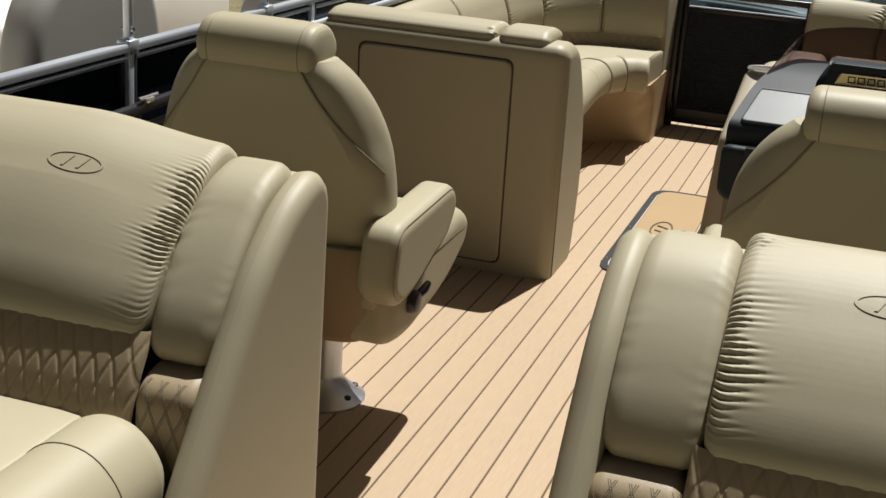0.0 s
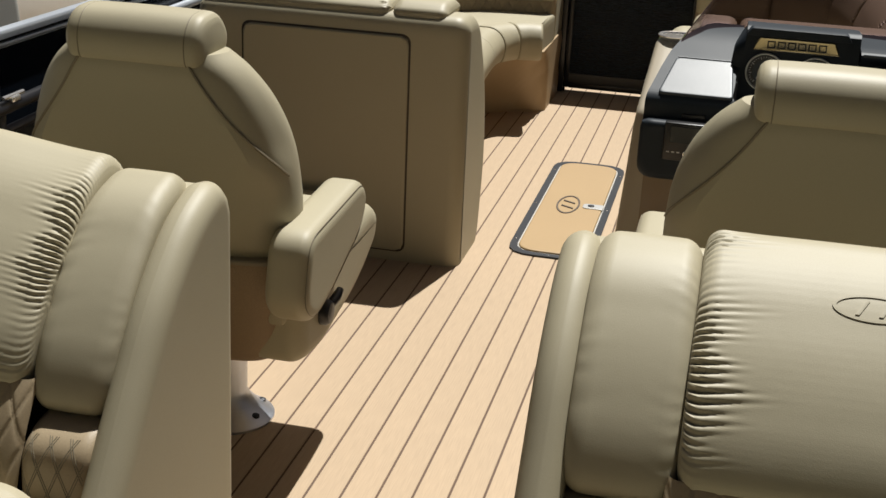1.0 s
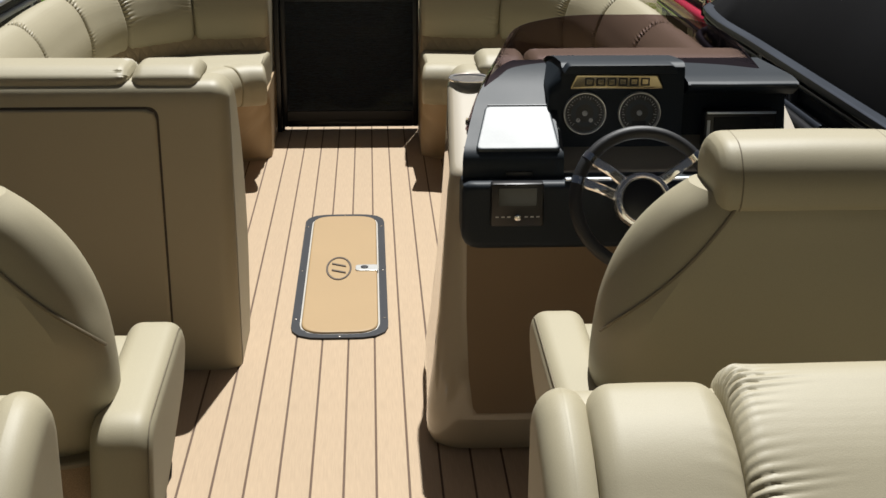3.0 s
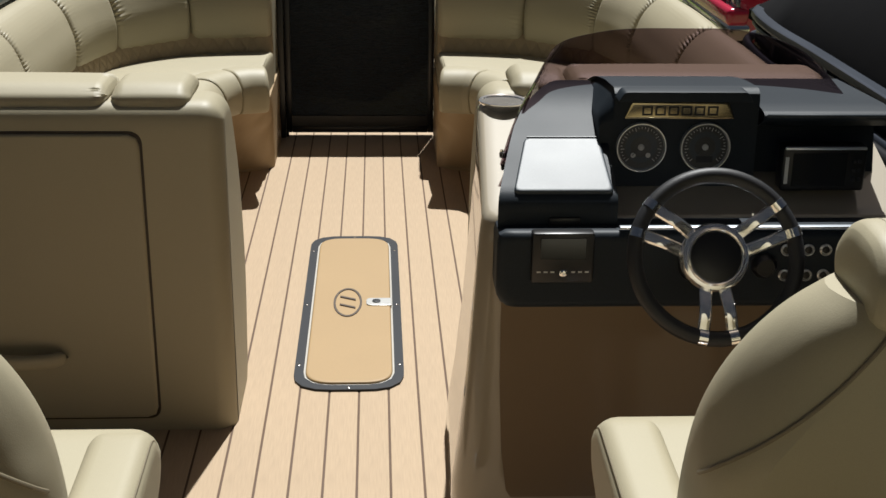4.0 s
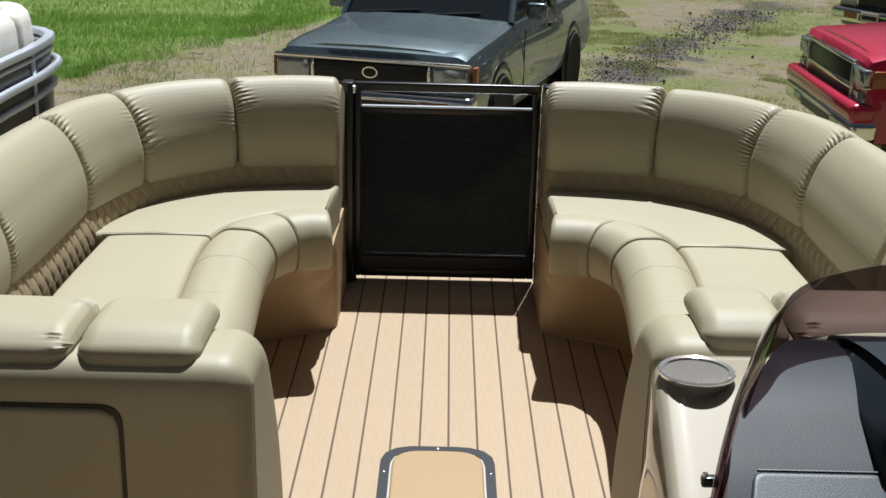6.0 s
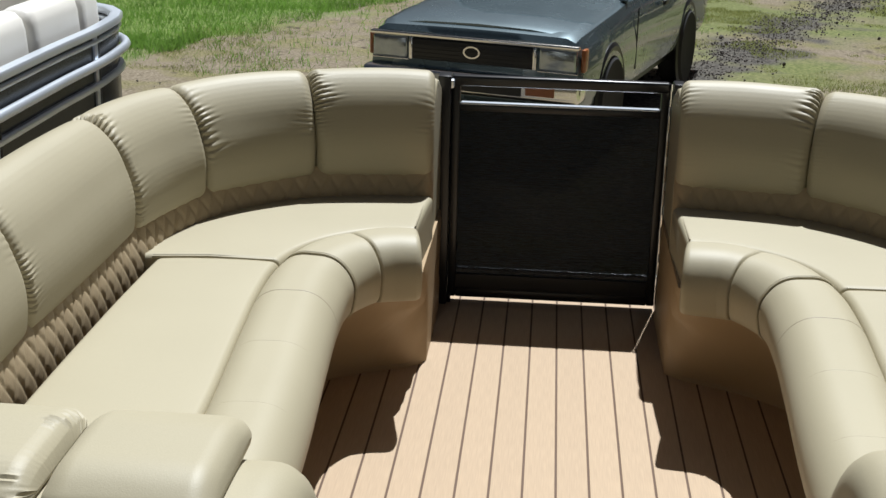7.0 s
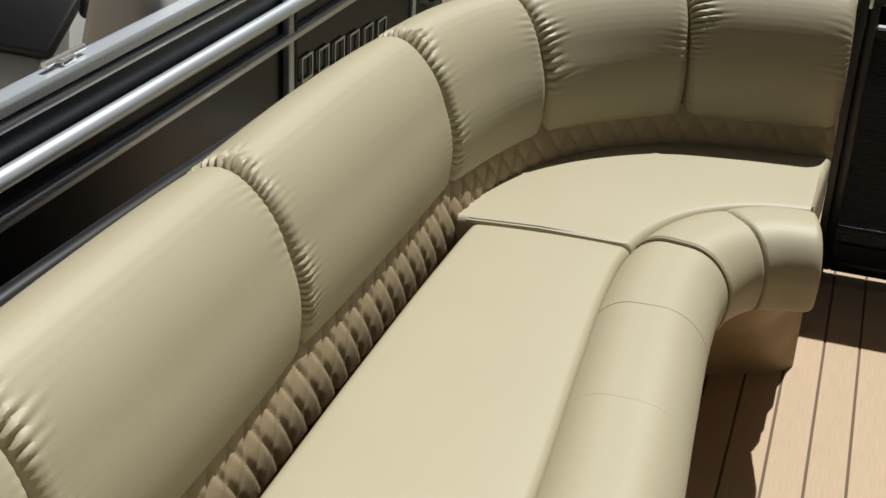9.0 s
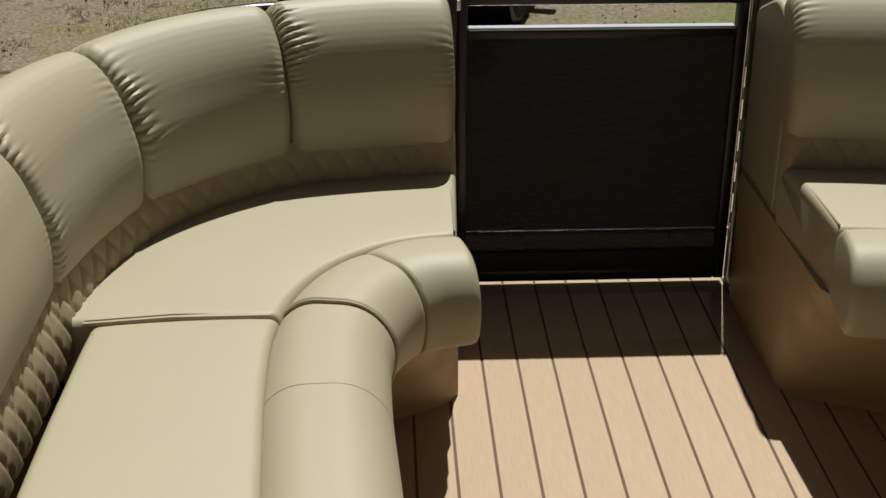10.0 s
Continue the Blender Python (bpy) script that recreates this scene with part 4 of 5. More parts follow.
    for k in range(6):
        link("radio_button", button, radio, m=Matrix.Translation(((0.40, 0.414, 0.428, 0.470, 0.484, 0.498)[k], 2.5275, 0.633)))
    for x in (0.909, 0.954, 0.990, 1.025, 1.060):
        for z in (0.674, 0.619):
            sw = part("switch", lathe([(0.0125, 0), (0.0125, 0.006), (0.0105, 0.008), (0.0085, 0.004)], seg=20, m=Matrix.Translation((x, 2.543, z)) @ Matrix.Rotation(radians(90), 4, "X")), BEZEL, fascia, "chrome ringed switch")
            part("toggle", lathe([(0.0080, 0.003), (0.0070, 0.007), (0.003, 0.008)], seg=14, m=Matrix.Translation((x, 2.543, z)) @ Matrix.Rotation(radians(90), 4, "X")), BLACK_PLASTIC, sw)
    part("ignition", lathe([(0.026, 0), (0.026, 0.01), (0.018, 0.022), (0.006, 0.022)], seg=24, m=Matrix.Translation((0.864, 2.543, 0.641)) @ Matrix.Rotation(radians(90), 4, "X")), BLACK_PLASTIC, fascia, "black ignition switch")
    # dash moulding with a padded lid
    def sheared(bm, x0):
        for v in bm.verts:
            if v.co.x < 0.46:
                v.co.x += np.interp(v.co.y, (2.59, 2.70, 2.80, 2.86, 2.95, 3.05, 3.12, 3.15), (0.320, 0.345, 0.370, 0.392, 0.438, 0.495, 0.54, 0.56)) - x0
        return bm

    moulding = rounded([(2.590, 0.69), (3.15, 0.69), (3.15, 0.860), (3.09, 0.905), (3.01, 0.920), (2.90, 0.904), (2.752, 0.849), (2.604, 0.776), (2.588, 0.760)], [0.012, 0.02, 0.03, 0.04, 0.08, 0.2, 0.03, 0.012, 0.010])
    glove = part("glove_box", sheared(extruded(moulding, 0.322, 0.566, 0.034), 0.322), DASH, t)
    up = Matrix.Translation((0, 2.602, 0.7775)) @ Matrix.Rotation(math.atan2(0.0735, 0.148), 4, "X")
    far = math.hypot(0.0735, 0.148)
    lid = slab(spaced(rounded([(0.352, 0.0), (0.558, 0.0), (0.547, far), (0.387, far)], [0.012, 0.008, 0.006, 0.010]), 80, True), -0.012, 0.0045, 0.004, seg=3)
    part("glove_lid", moved(lid, up), DASH_LID, glove, "padded lid of dash vinyl, sun sheen put into its grey")
    part("lid_edge", rod([up @ Vector((0.392, far + 0.002, 0.0035)), up @ Vector((0.543, far + 0.002, 0.0035))], 0.0022, 8), DASH_LID, glove)
    part("finger_pull", box(0.425, 0.490, 2.584, 2.592, 0.712, 0.730, 0.004, 2), BLACK_PLASTIC, glove)
    # dash block, framed gauge pod and right wing
    part("dash_block", extruded(rounded([(2.60, 0.70), (3.15, 0.70), (3.15, 0.87), (3.1, 0.905), (2.82, 0.90), (2.775, 0.70)], [0.01, 0.02, 0.02, 0.05, 0.02, 0.01]), 0.58, 1.165, 0.012), DASH, t)
    pod = part("gauge_pod", extruded(rounded([(2.742, 0.69), (3.12, 0.70), (3.13, 0.895), (3.03, 0.928), (2.90, 0.952), (2.760, 0.962), (2.742, 0.95)], [0.004, 0.02, 0.03, 0.06, 0.1, 0.02, 0.01]), 0.575, 0.885, 0.012), DASH, t, "charcoal pod around the gauges")
    cheek = [[(x, *p) for p in spaced(rounded([(2.743, 0.69), (3.10, 0.70), (3.11, 0.885 - d * 0.3), (3.03, 0.922 - d * 0.6), (2.90, 0.950 - d), (2.762, 0.961 - d), (2.743, 0.949 - d)], [0.004, 0.02, 0.03, 0.06, 0.1, 0.02, 0.01]), 80, True)] for x, d in ((0.545, 0.068), (0.549, 0.058), (0.580, 0.004), (0.584, 0.003))]
    part("cheek", loft(cheek), DASH, pod)
    front = Matrix.Translation((0, 2.742, 0)) @ Matrix.Rotation(radians(90), 4, "X")
    brow = rounded([(0.574, 0.945), (0.858, 0.945), (0.846, 0.966), (0.586, 0.966)], [0.004, 0.004, 0.008, 0.008], 4)
    part("hood", plate(brow, 0.048, front), DASH, pod)
    wing = part("wing_hood", extruded(rounded([(2.75, 0.88), (3.13, 0.87), (3.1, 0.91), (2.76, 0.925), (2.705, 0.918), (2.706, 0.905)], [0.004, 0.02, 0.05, 0.04, 0.006, 0.006]), 0.887, 1.165, 0.012), DASH, t)
    part("wing_edge", box(0.892, 1.16, 2.701, 2.706, 0.909, 0.917, 0.002, 1), DASH_LID, wing)
    badge = part("nameplate", moved(slab(rounded([(-0.118, -0.018), (0.118, -0.018), (0.104, 0.018), (-0.104, 0.018)], 0.004), 0, 0.004, 0.0015, seg=2), Matrix.Translation((0.715, 2.742, 0.916)) @ Matrix.Rotation(radians(91), 4, "X")), GOLD_MIRROR, pod, "mirror finish nameplate, gold reflection put into its colour")
    bar = to_mesh("nameplate_bar", ring_plate(rect(-0.011, 0.011, -0.010, 0.010), rect(-0.0075, 0.0075, -0.0065, 0.0065), 0.0008, Matrix()), DARK_GREY, smooth=False)
    for k in range(6):
        link("nameplate_bar", bar, badge, m=Matrix.Translation((0.645 + 0.028 * k, 2.7378, 0.916)) @ Matrix.Rotation(radians(91), 4, "X"))

    def gauge(x, z, n):
        m = Matrix.Translation((x, 2.7425, z)) @ Matrix.Rotation(radians(90), 4, "X")
        g = part("gauge", lathe([(0.054, 0), (0.054, 0.009), (0.0530, 0.0125), (0.0510, 0.0125), (0.0492, 0.009), (0.0485, 0.004)], seg=48, m=m), BEZEL, pod, "round gauge with a chrome bezel")
        part("dial", lathe([(0.0484, 0.0045), (0.0484, 0.0050)], seg=40, m=m), DIAL, g)
        part("dial_ring", moved(ring_plate(ellipse(0.0345, 0.0345), ellipse(0.0225, 0.0225), 0.0004, Matrix.Translation((0, 0, 0.0052))), m), DASH_LID, g)
        part("dial_ring", moved(ring_plate(ellipse(0.0462, 0.0462), ellipse(0.0452, 0.0452), 0.0004, Matrix.Translation((0, 0, 0.0052))), m), DASH_LID, g)
        ticks = bmesh.new()
        for k in range(29):
            a = math.radians(225 - k * 270 / 28)
            s = 0.004 if k % 4 else 0.008
            b = box(0.044 - s, 0.044, -0.0006, 0.0006, 0.0052, 0.0056)
            ticks = joined(ticks, moved(b, Matrix.Rotation(a, 4, "Z")))
        part("tick_marks", moved(ticks, m), DIAL_MARK, g, smooth=False)
        part("needle", moved(box(-0.0005, 0.0005, -0.002, 0.026, 0.0064, 0.0070), m @ Matrix.Rotation(radians(135), 4, "Z")), DASH_LID, g)
        part("needle_cap", moved(lathe([(0.0068, 0.0056), (0.0068, 0.008), (0.005, 0.0095), (0.001, 0.010)], seg=20), m), DIAL_MARK, g, "silver needle cap")
        if n == 0:
            for dx in (-0.016, 0.016):
                part("sub_dial", moved(lathe([(0.0055, 0.0054), (0.0055, 0.0058)], seg=18), m @ Matrix.Translation((dx, -0.018, 0))), DIAL_MARK, g)
        else:
            part("sub_display", moved(box(-0.018, 0.018, -0.034, -0.02, 0.0054, 0.0058), m), DARK_GREY, g)

    gauge(0.636, 0.837, 0)
    gauge(0.774, 0.837, 1)
    # fish finder display on the wing
    fd = part("display", box(0.930, 1.112, 2.69, 2.735, 0.752, 0.852, 0.008, 3), BLACK_PLASTIC, wing, "dark boxed display unit")
    part("display_rim", box(0.934, 1.108, 2.686, 2.694, 0.844, 0.850, 0.002, 2), ALU, fd)
    part("display_screen", box(0.952, 1.068, 2.687, 2.692, 0.764, 0.836, 0.001, 1), SCREEN, fd)
    part("display_print", box(0.936, 0.943, 2.687, 2.691, 0.770, 0.828), DIAL_MARK, fd, "upright bar of pale print", smooth=False)
    for k in range(6):
        part("display_button", box(1.080 + 0.012 * (k % 2), 1.088 + 0.012 * (k % 2), 2.687, 2.692, 0.775 + 0.02 * (k // 2), 0.783 + 0.02 * (k // 2), 0.001, 1), DARK_GREY, fd)
    # steering wheel
    wm = Matrix.Translation((0.725, 2.40, 0.711)) @ Matrix.Rotation(radians(66), 4, "X")
    wheel = part("steering_wheel", moved(loft([[((0.158 + 0.0155 * math.cos(b)) * math.cos(a), (0.158 + 0.0155 * math.cos(b)) * math.sin(a), 0.0155 * math.sin(b)) for b in [2 * math.pi * j / 14 for j in range(14)]] for a in [2 * math.pi * k / 72 for k in range(73)]], caps=False), wm), RUBBER, t, "black padded steering wheel with chrome spokes")
    part("hub", moved(lathe([(0.040, -0.06), (0.060, -0.040), (0.067, -0.020), (0.0672, -0.010), (0.0655, -0.002), (0.0635, 0.0025), (0.0595, 0.0035), (0.0570, 0.0038), (0.0555, 0.0070), (0.0535, 0.0082), (0.0508, 0.0065), (0.049, 0.001)], seg=48), wm), POLISHED, wheel, "chrome hub ring")
    part("hub_cap", moved(lathe([(0.0488, -0.001), (0.0488, 0.0022), (0.040, 0.0045), (0.01, 0.0055)], seg=40), wm), BLACK_PLASTIC, wheel)
    for base in (152, 28, 270):
        for d in (-11, 11):
            a0, a1 = math.radians(base + d * 1.6), math.radians(base + d)
            p0, p1 = Vector((0.060 * math.cos(a0), 0.060 * math.sin(a0), -0.012)), Vector((0.152 * math.cos(a1), 0.152 * math.sin(a1), 0.0))
            n = (p1 - p0).normalized().cross(Vector((0, 0, 1)))
            rings = []
            for k in range(13):
                q = k / 12
                c, w = p0.lerp(p1, q) + Vector((0, 0, 0.011 * math.sin(math.pi * q) ** 1.5)), 0.0115 + 0.0012 * abs(2 * q - 1)
                rings.append([c + n * w + Vector((0, 0, 0.002)), c + n * w * 0.7 + Vector((0, 0, 0.0055)), c + Vector((0, 0, 0.0068)), c - n * w * 0.7 + Vector((0, 0, 0.0055)), c - n * w + Vector((0, 0, 0.002)), c - n * w - Vector((0, 0, 0.003)), c + n * w - Vector((0, 0, 0.003))])
            part("spoke", moved(loft(rings), wm), POLISHED, wheel, sharp=20)
            part("spoke_band", moved(rod([(math.cos(a1 - 0.055) * 0.158, math.sin(a1 - 0.055) * 0.158, 0), (math.cos(a1 + 0.055) * 0.158, math.sin(a1 + 0.055) * 0.158, 0)], 0.0168, 16), wm), CHROME, wheel)
    part("column", moved(rod([(0, 0, -0.03), (0, 0, -0.17)], [0.028, 0.04], 20), wm), BLACK_PLASTIC, t, "black steering column")
    # smoked wind screen
    base = smooth_line([(0.352, 2.76, 0.785), (0.378, 2.85, 0.825), (0.418, 2.96, 0.862), (0.468, 3.06, 0.882), (0.56, 3.125, 0.89), (0.78, 3.145, 0.893), (0.98, 3.125, 0.89), (1.08, 3.06, 0.885), (1.13, 2.95, 0.875), (1.15, 2.83, 0.86)], 60)
    top = smooth_line([(0.355, 2.765, 0.80), (0.392, 2.84, 0.88), (0.440, 2.92, 0.955), (0.485, 2.995, 1.005), (0.585, 3.045, 1.025), (0.78, 3.06, 1.032), (0.95, 3.045, 1.025), (1.045, 2.985, 0.995), (1.10, 2.90, 0.935), (1.14, 2.83, 0.87)], 60)
    bm = bmesh.new()
    layers = []
    for off in (0.0, 0.0035):
        rows = []
        for k in range(9):
            f = k / 8
            row = []
            for b, u in zip(base, top):
                q = b + (u - b) * f
                out = np.array([q[0] - 0.75, q[1] - 2.75, 0])
                q = q + out / (np.linalg.norm(out) + 1e-6) * (off + 0.012 * math.sin(math.pi * f))
                row.append(bm.verts.new(q))
            rows.append(row)
        layers.append(rows)
    for rows in layers:
        for a, b in zip(rows, rows[1:]):
            for i in range(len(a) - 1):
                bm.faces.new((a[i], a[i + 1], b[i + 1], b[i]))
    for r in (0, -1):
        a, b = layers[0][r], layers[1][r]
        for i in range(len(a) - 1):
            bm.faces.new((a[i], a[i + 1], b[i + 1], b[i]))
    for i in (0, -1):
        for k in range(8):
            bm.faces.new((layers[0][k][i], layers[0][k + 1][i], layers[1][k + 1][i], layers[1][k][i]))
    ws = part("wind_screen", bm, SMOKED, t, "smoked brown acrylic wind screen")


helm_console()


# ---- neighbouring boats ----
SEAT_WHITE = material("pale_boat_vinyl", (0.78, 0.75, 0.69), 0.45, bump=0.1)
SEAT_GREY = material("grey_boat_vinyl", (0.40, 0.39, 0.355), 0.5, bump=0.1)
CANVAS = material("black_canvas", (0.006, 0.006, 0.007), 0.8, vary=0.2, scale=3, bump=0.6, bump_scale=6, spec=0.06)
DECK_NB = material("tan_carpet", (0.22, 0.17, 0.12), 0.9, grain=0.2, grain_scale=300)


def neighbour_boat(s, edge, bow, covered):
    t = thing("pontoon_boat", (s * (edge + 1.2), 2.0, -0.97), "black canvas covered pontoon boat with silver rails" if covered else "pontoon boat with black panels, silver rails and pale seats", "boat", "neighbouring boats")
    pts = [(edge, -3.0), (edge, 1.0), (edge, bow - 1.0), (edge, bow - 0.45), (edge + 0.04, bow - 0.2), (edge + 0.16, bow - 0.05), (edge + 0.35, bow), (edge + 0.9, bow)]
    line = np.array([(s * x, y) for x, y in smooth_line(pts, 140)])
    metal = ALU_DARK if covered else ALU
    part("panel", sweep(line, [(-0.004, 0.0), (0.004, 0.0), (0.004, 0.76), (-0.004, 0.76)], 70, 0.001, points=10), BLACK_PANEL, t, "glossy black fence panel")
    part("top_rail", sweep(line, rounded([(-0.022, 0.762), (0.022, 0.762), (0.022, 0.79), (-0.022, 0.79)], 0.005), 70, 0.002, points=20), metal, t, "square silver top rail")
    part("upper_trim", sweep(line, rounded([(-0.016, 0.735), (0.016, 0.735), (0.016, 0.750), (-0.016, 0.750)], 0.004), 70, 0.002, points=16), metal, t)
    rails = line[int(np.argmin(abs(line[:, 1] - 3.2))):]
    part("middle_rail", sweep(rails, ellipse(0.017, 0.017, 14, s * -0.028, 0.672), 70, 0.002, points=14), metal, t, "round silver rub rail")
    part("lower_rail", sweep(rails, rounded([(-0.022, 0.578), (0.022, 0.578), (0.022, 0.603), (-0.022, 0.603)], 0.006), 70, 0.002, points=16), metal, t)
    part("bottom_rail", sweep(line, rounded([(-0.02, 0.0), (0.02, 0.0), (0.02, 0.03), (-0.02, 0.03)], 0.006), 70, 0.002, points=16), metal, t)
    for y in (-1.8, -0.4, 1.0, 2.45, 3.9, bow - 1.50, bow - 0.62):
        x = s * (edge - 0.004 if y < bow - 0.4 else edge + 0.02)
        part("post", box(x - 0.016, x + 0.016, y - 0.016, y + 0.016, 0, 0.765, 0.003, 2), metal, t)
        part("post", box(x - 0.016, x + 0.016, y + 0.018, y + 0.034, 0, 0.765, 0.003, 2), DARK_GREY, t)
    y0 = bow - 1.45
    if not covered:
        bar = to_mesh("name_bar", ring_plate(rect(0.0, 0.066, 0.0, 0.064), rect(0.0055, 0.0605, 0.0055, 0.0585), 0.003, Matrix.Rotation(radians(90), 4, "Z") @ Matrix.Rotation(radians(90), 4, "X")), ALU)
        for k in range(6):
            link("name_bar", bar, t, m=Matrix.Translation((edge * s + 0.008, y0 + 0.03 + k * 0.104, 0.452 - 0.009 * k)))
    else:
        bar = to_mesh("name_bar", ring_plate(rect(0.0, 0.066, 0.0, 0.064), rect(0.0055, 0.0605, 0.0055, 0.0585), 0.003, Matrix.Rotation(radians(90), 4, "Z") @ Matrix.Rotation(radians(90), 4, "X")), ALU)
        for k in range(6):
            link("name_bar", bar, t, m=Matrix.Translation((edge * s - 0.010, 3.25 + k * 0.105, 0.46)))
    deck = slab([(s * (edge - 0.02), -3.1), (s * (edge + 2.4), -3.1), (s * (edge + 2.4), bow + 0.25), (s * (edge + 2.1), bow + 0.55), (s * (edge + 0.25), bow + 0.55), (s * (edge - 0.02), bow + 0.25)][:: 1 if s > 0 else -1], -0.07, 0.0, 0.004)
    part("deck", deck, WHITE_TRIM if not covered else BLACK_METAL, t)
    for c in (0.45, 1.95):
        part("pontoon", rod([(s * (edge + c), -3.2, -0.42), (s * (edge + c), bow - 0.3, -0.42), (s * (edge + c), bow + 0.3, -0.36), (s * (edge + c), bow + 0.75, -0.22)], [0.31, 0.31, 0.25, 0.05], 28), ALU, t, "aluminium pontoon tube")
    for y in (-2.0, 1.5, 5.0):
        part("stand", box(*sorted((s * (edge + 0.2), s * (edge + 2.2))), y, y + 0.15, -0.97, -0.70, 0.01, 1), DARK_GREY, t)
    if covered:
        rings = []
        for k in range(60):
            v = k / 59
            y = -2.9 + v * (bow + 2.75)
            close = min(1.0, (1 - v) * 7 + 0.05) ** 0.5
            ring = []
            for j in range(24):
                u = j / 23
                x = edge + 0.02 + 2.36 * u
                z = 0.775 + (0.62 * math.sin(math.pi * u) ** 0.55 + 0.02 * math.sin(y * 7 + u * 9) * math.sin(math.pi * u)) * close
                ring.append((s * x, y, z))
            ring += [(s * (edge + 2.38 - 2.36 * j / 5), y, 0.74) for j in range(6)]
            rings.append(ring)
        part("cover", loft(rings), CANVAS, t, "black canvas mooring cover")
        return
    # seats and helm inside the open boat
    part("carpet", box(*sorted((s * (edge + 0.02), s * (edge + 2.36))), -3.0, bow - 0.02, 0.002, 0.006), DECK_NB, t, smooth=False)
    sofa = rounded([(0.0, 0.40), (0.24, 0.40), (0.24, 0.62), (0.16, 0.90), (0.04, 0.91)], 0.06)
    inner = np.array([(s * (x + 0.03), y - 0.03) for x, y in smooth_line(pts, 140)])
    for lo, hi in ((0.745, 0.793), (0.795, 0.843), (0.845, 0.885), (0.887, 0.935), (0.937, 1.0)):
        part("back_cushion", sweep(cut(inner, lo, hi), [(s * u, v) for u, v in sofa], 30, 0.06, points=40), SEAT_WHITE, t)
    part("seat_cushion", slab(rect(*sorted((s * (edge + 0.2), s * (edge + 0.75))), bow - 1.25, bow - 0.15, 0.1), 0.0, 0.48, 0.03, points=80), SEAT_WHITE, t)
    cons = extruded(rounded([(4.98, 0.0), (5.90, 0.0), (5.92, 0.74), (5.80, 0.90), (5.60, 0.92), (5.04, 0.56)], 0.05), *sorted((s * (edge + 0.32), s * (edge + 0.95))), 0.03)
    for v in cons.verts:
        v.co.x += (s * (edge + 0.64) - v.co.x) * 0.6 * max(0, v.co.z - 0.25)
    con = part("console", cons, WHITE_TRIM, t, "white moulded helm console")
    part("console_dash", moved(box(-0.26, 0.26, -0.13, 0.13, 0, 0.03, 0.01, 2), Matrix.Translation((s * (edge + 0.62), 5.20, 0.665)) @ Matrix.Rotation(radians(33), 4, "X")), BLACK_PLASTIC, con)
    wm = Matrix.Translation((s * (edge + 0.60), 5.00, 0.79)) @ Matrix.Rotation(radians(62), 4, "X")
    wh = part("steering_wheel", moved(loft([[((0.155 + 0.016 * math.cos(b)) * math.cos(a), (0.155 + 0.016 * math.cos(b)) * math.sin(a), 0.016 * math.sin(b)) for b in [2 * math.pi * j / 12 for j in range(12)]] for a in [2 * math.pi * k / 48 for k in range(49)]], caps=False), wm), RUBBER, con)
    part("hub", moved(lathe([(0.03, -0.07), (0.05, -0.02), (0.045, 0.005)], seg=24), wm), CHROME, wh)
    for a in (30, 150, 270):
        c, d = math.cos(math.radians(a)), math.sin(math.radians(a))
        part("spoke", moved(rod([(0.04 * c, 0.04 * d, -0.005), (0.15 * c, 0.15 * d, 0)], 0.009, 8), wm), CHROME, wh)
    part("throttle", joined(rod([(s * (edge + 0.30), 5.15, 0.70), (s * (edge + 0.24), 5.08, 0.80), (s * (edge + 0.24), 5.0, 0.84)], [0.018, 0.016, 0.014], 12), rod([(s * (edge + 0.20), 4.98, 0.845), (s * (edge + 0.34), 4.98, 0.845)], 0.02, 12)), BLACK_PLASTIC, con, "black throttle lever")
    part("seat_back", side_wedge(*sorted((s * (edge + 0.38), s * (edge + 0.55))), rounded([(2.46, 0.25), (3.34, 0.25), (3.36, 0.70), (3.24, 0.96), (2.62, 0.97), (2.47, 0.72)], [0.05, 0.05, 0.2, 0.15, 0.15, 0.2], 8), 0.06), SEAT_GREY, t, "grey vinyl seat back")
    for lo, hi in ((0.4, 1.9), (1.92, 3.4), (3.42, 4.9), (4.92, 6.3)):
        part("back_cushion", sweep([(s * (edge + 2.15), lo), (s * (edge + 2.15), hi)], [(s * u, v) for u, v in sofa], 20, 0.04, points=40), SEAT_WHITE, t)
        part("seat_cushion", box(*sorted((s * (edge + 1.62), s * (edge + 2.16))), lo, hi, 0.1, 0.47, 0.04, 3), SEAT_WHITE, t)
    for y, h in ((1.9, 0.95),):
        b = sweep([(s * (edge + 0.45), y), (s * (edge + 0.98), y)], [(-s * u, v) for u, v in rounded([(0.0, 0.35), (0.16, 0.35), (0.11, h), (0.0, h), (-0.04, 0.7)], 0.06)], 20, 0.07, points=40)
        part("seat_back", b, SEAT_GREY if y > 2.5 else SEAT_WHITE, t, "grey vinyl seat back" if y > 2.5 else "pale vinyl seat back")
        part("seat_cushion", box(*sorted((s * (edge + 0.45), s * (edge + 0.98))), y - 0.5, y + 0.02, 0.25, 0.48, 0.05, 3), SEAT_WHITE, t)
    part("dock_light", moved(lathe([(0.045, 0), (0.05, 0.015), (0.04, 0.035), (0.015, 0.045)], seg=24), Matrix.Translation((s * (edge - 0.004), bow - 0.36, 0.43)) @ Matrix.Rotation(radians(-20 * s), 4, "Z") @ Matrix.Rotation(radians(-90 * s), 4, "Y")), POLISHED, t, "chrome docking light")
    part("speaker", lathe([(0.04, 0), (0.04, 0.008), (0.032, 0.012), (0.01, 0.010)], seg=28, m=Matrix.Translation((s * (edge + 0.40), 5.50, 0.66)) @ Matrix.Rotation(radians(-90 * s), 4, "Y")), ALU, con, "round silver speaker")
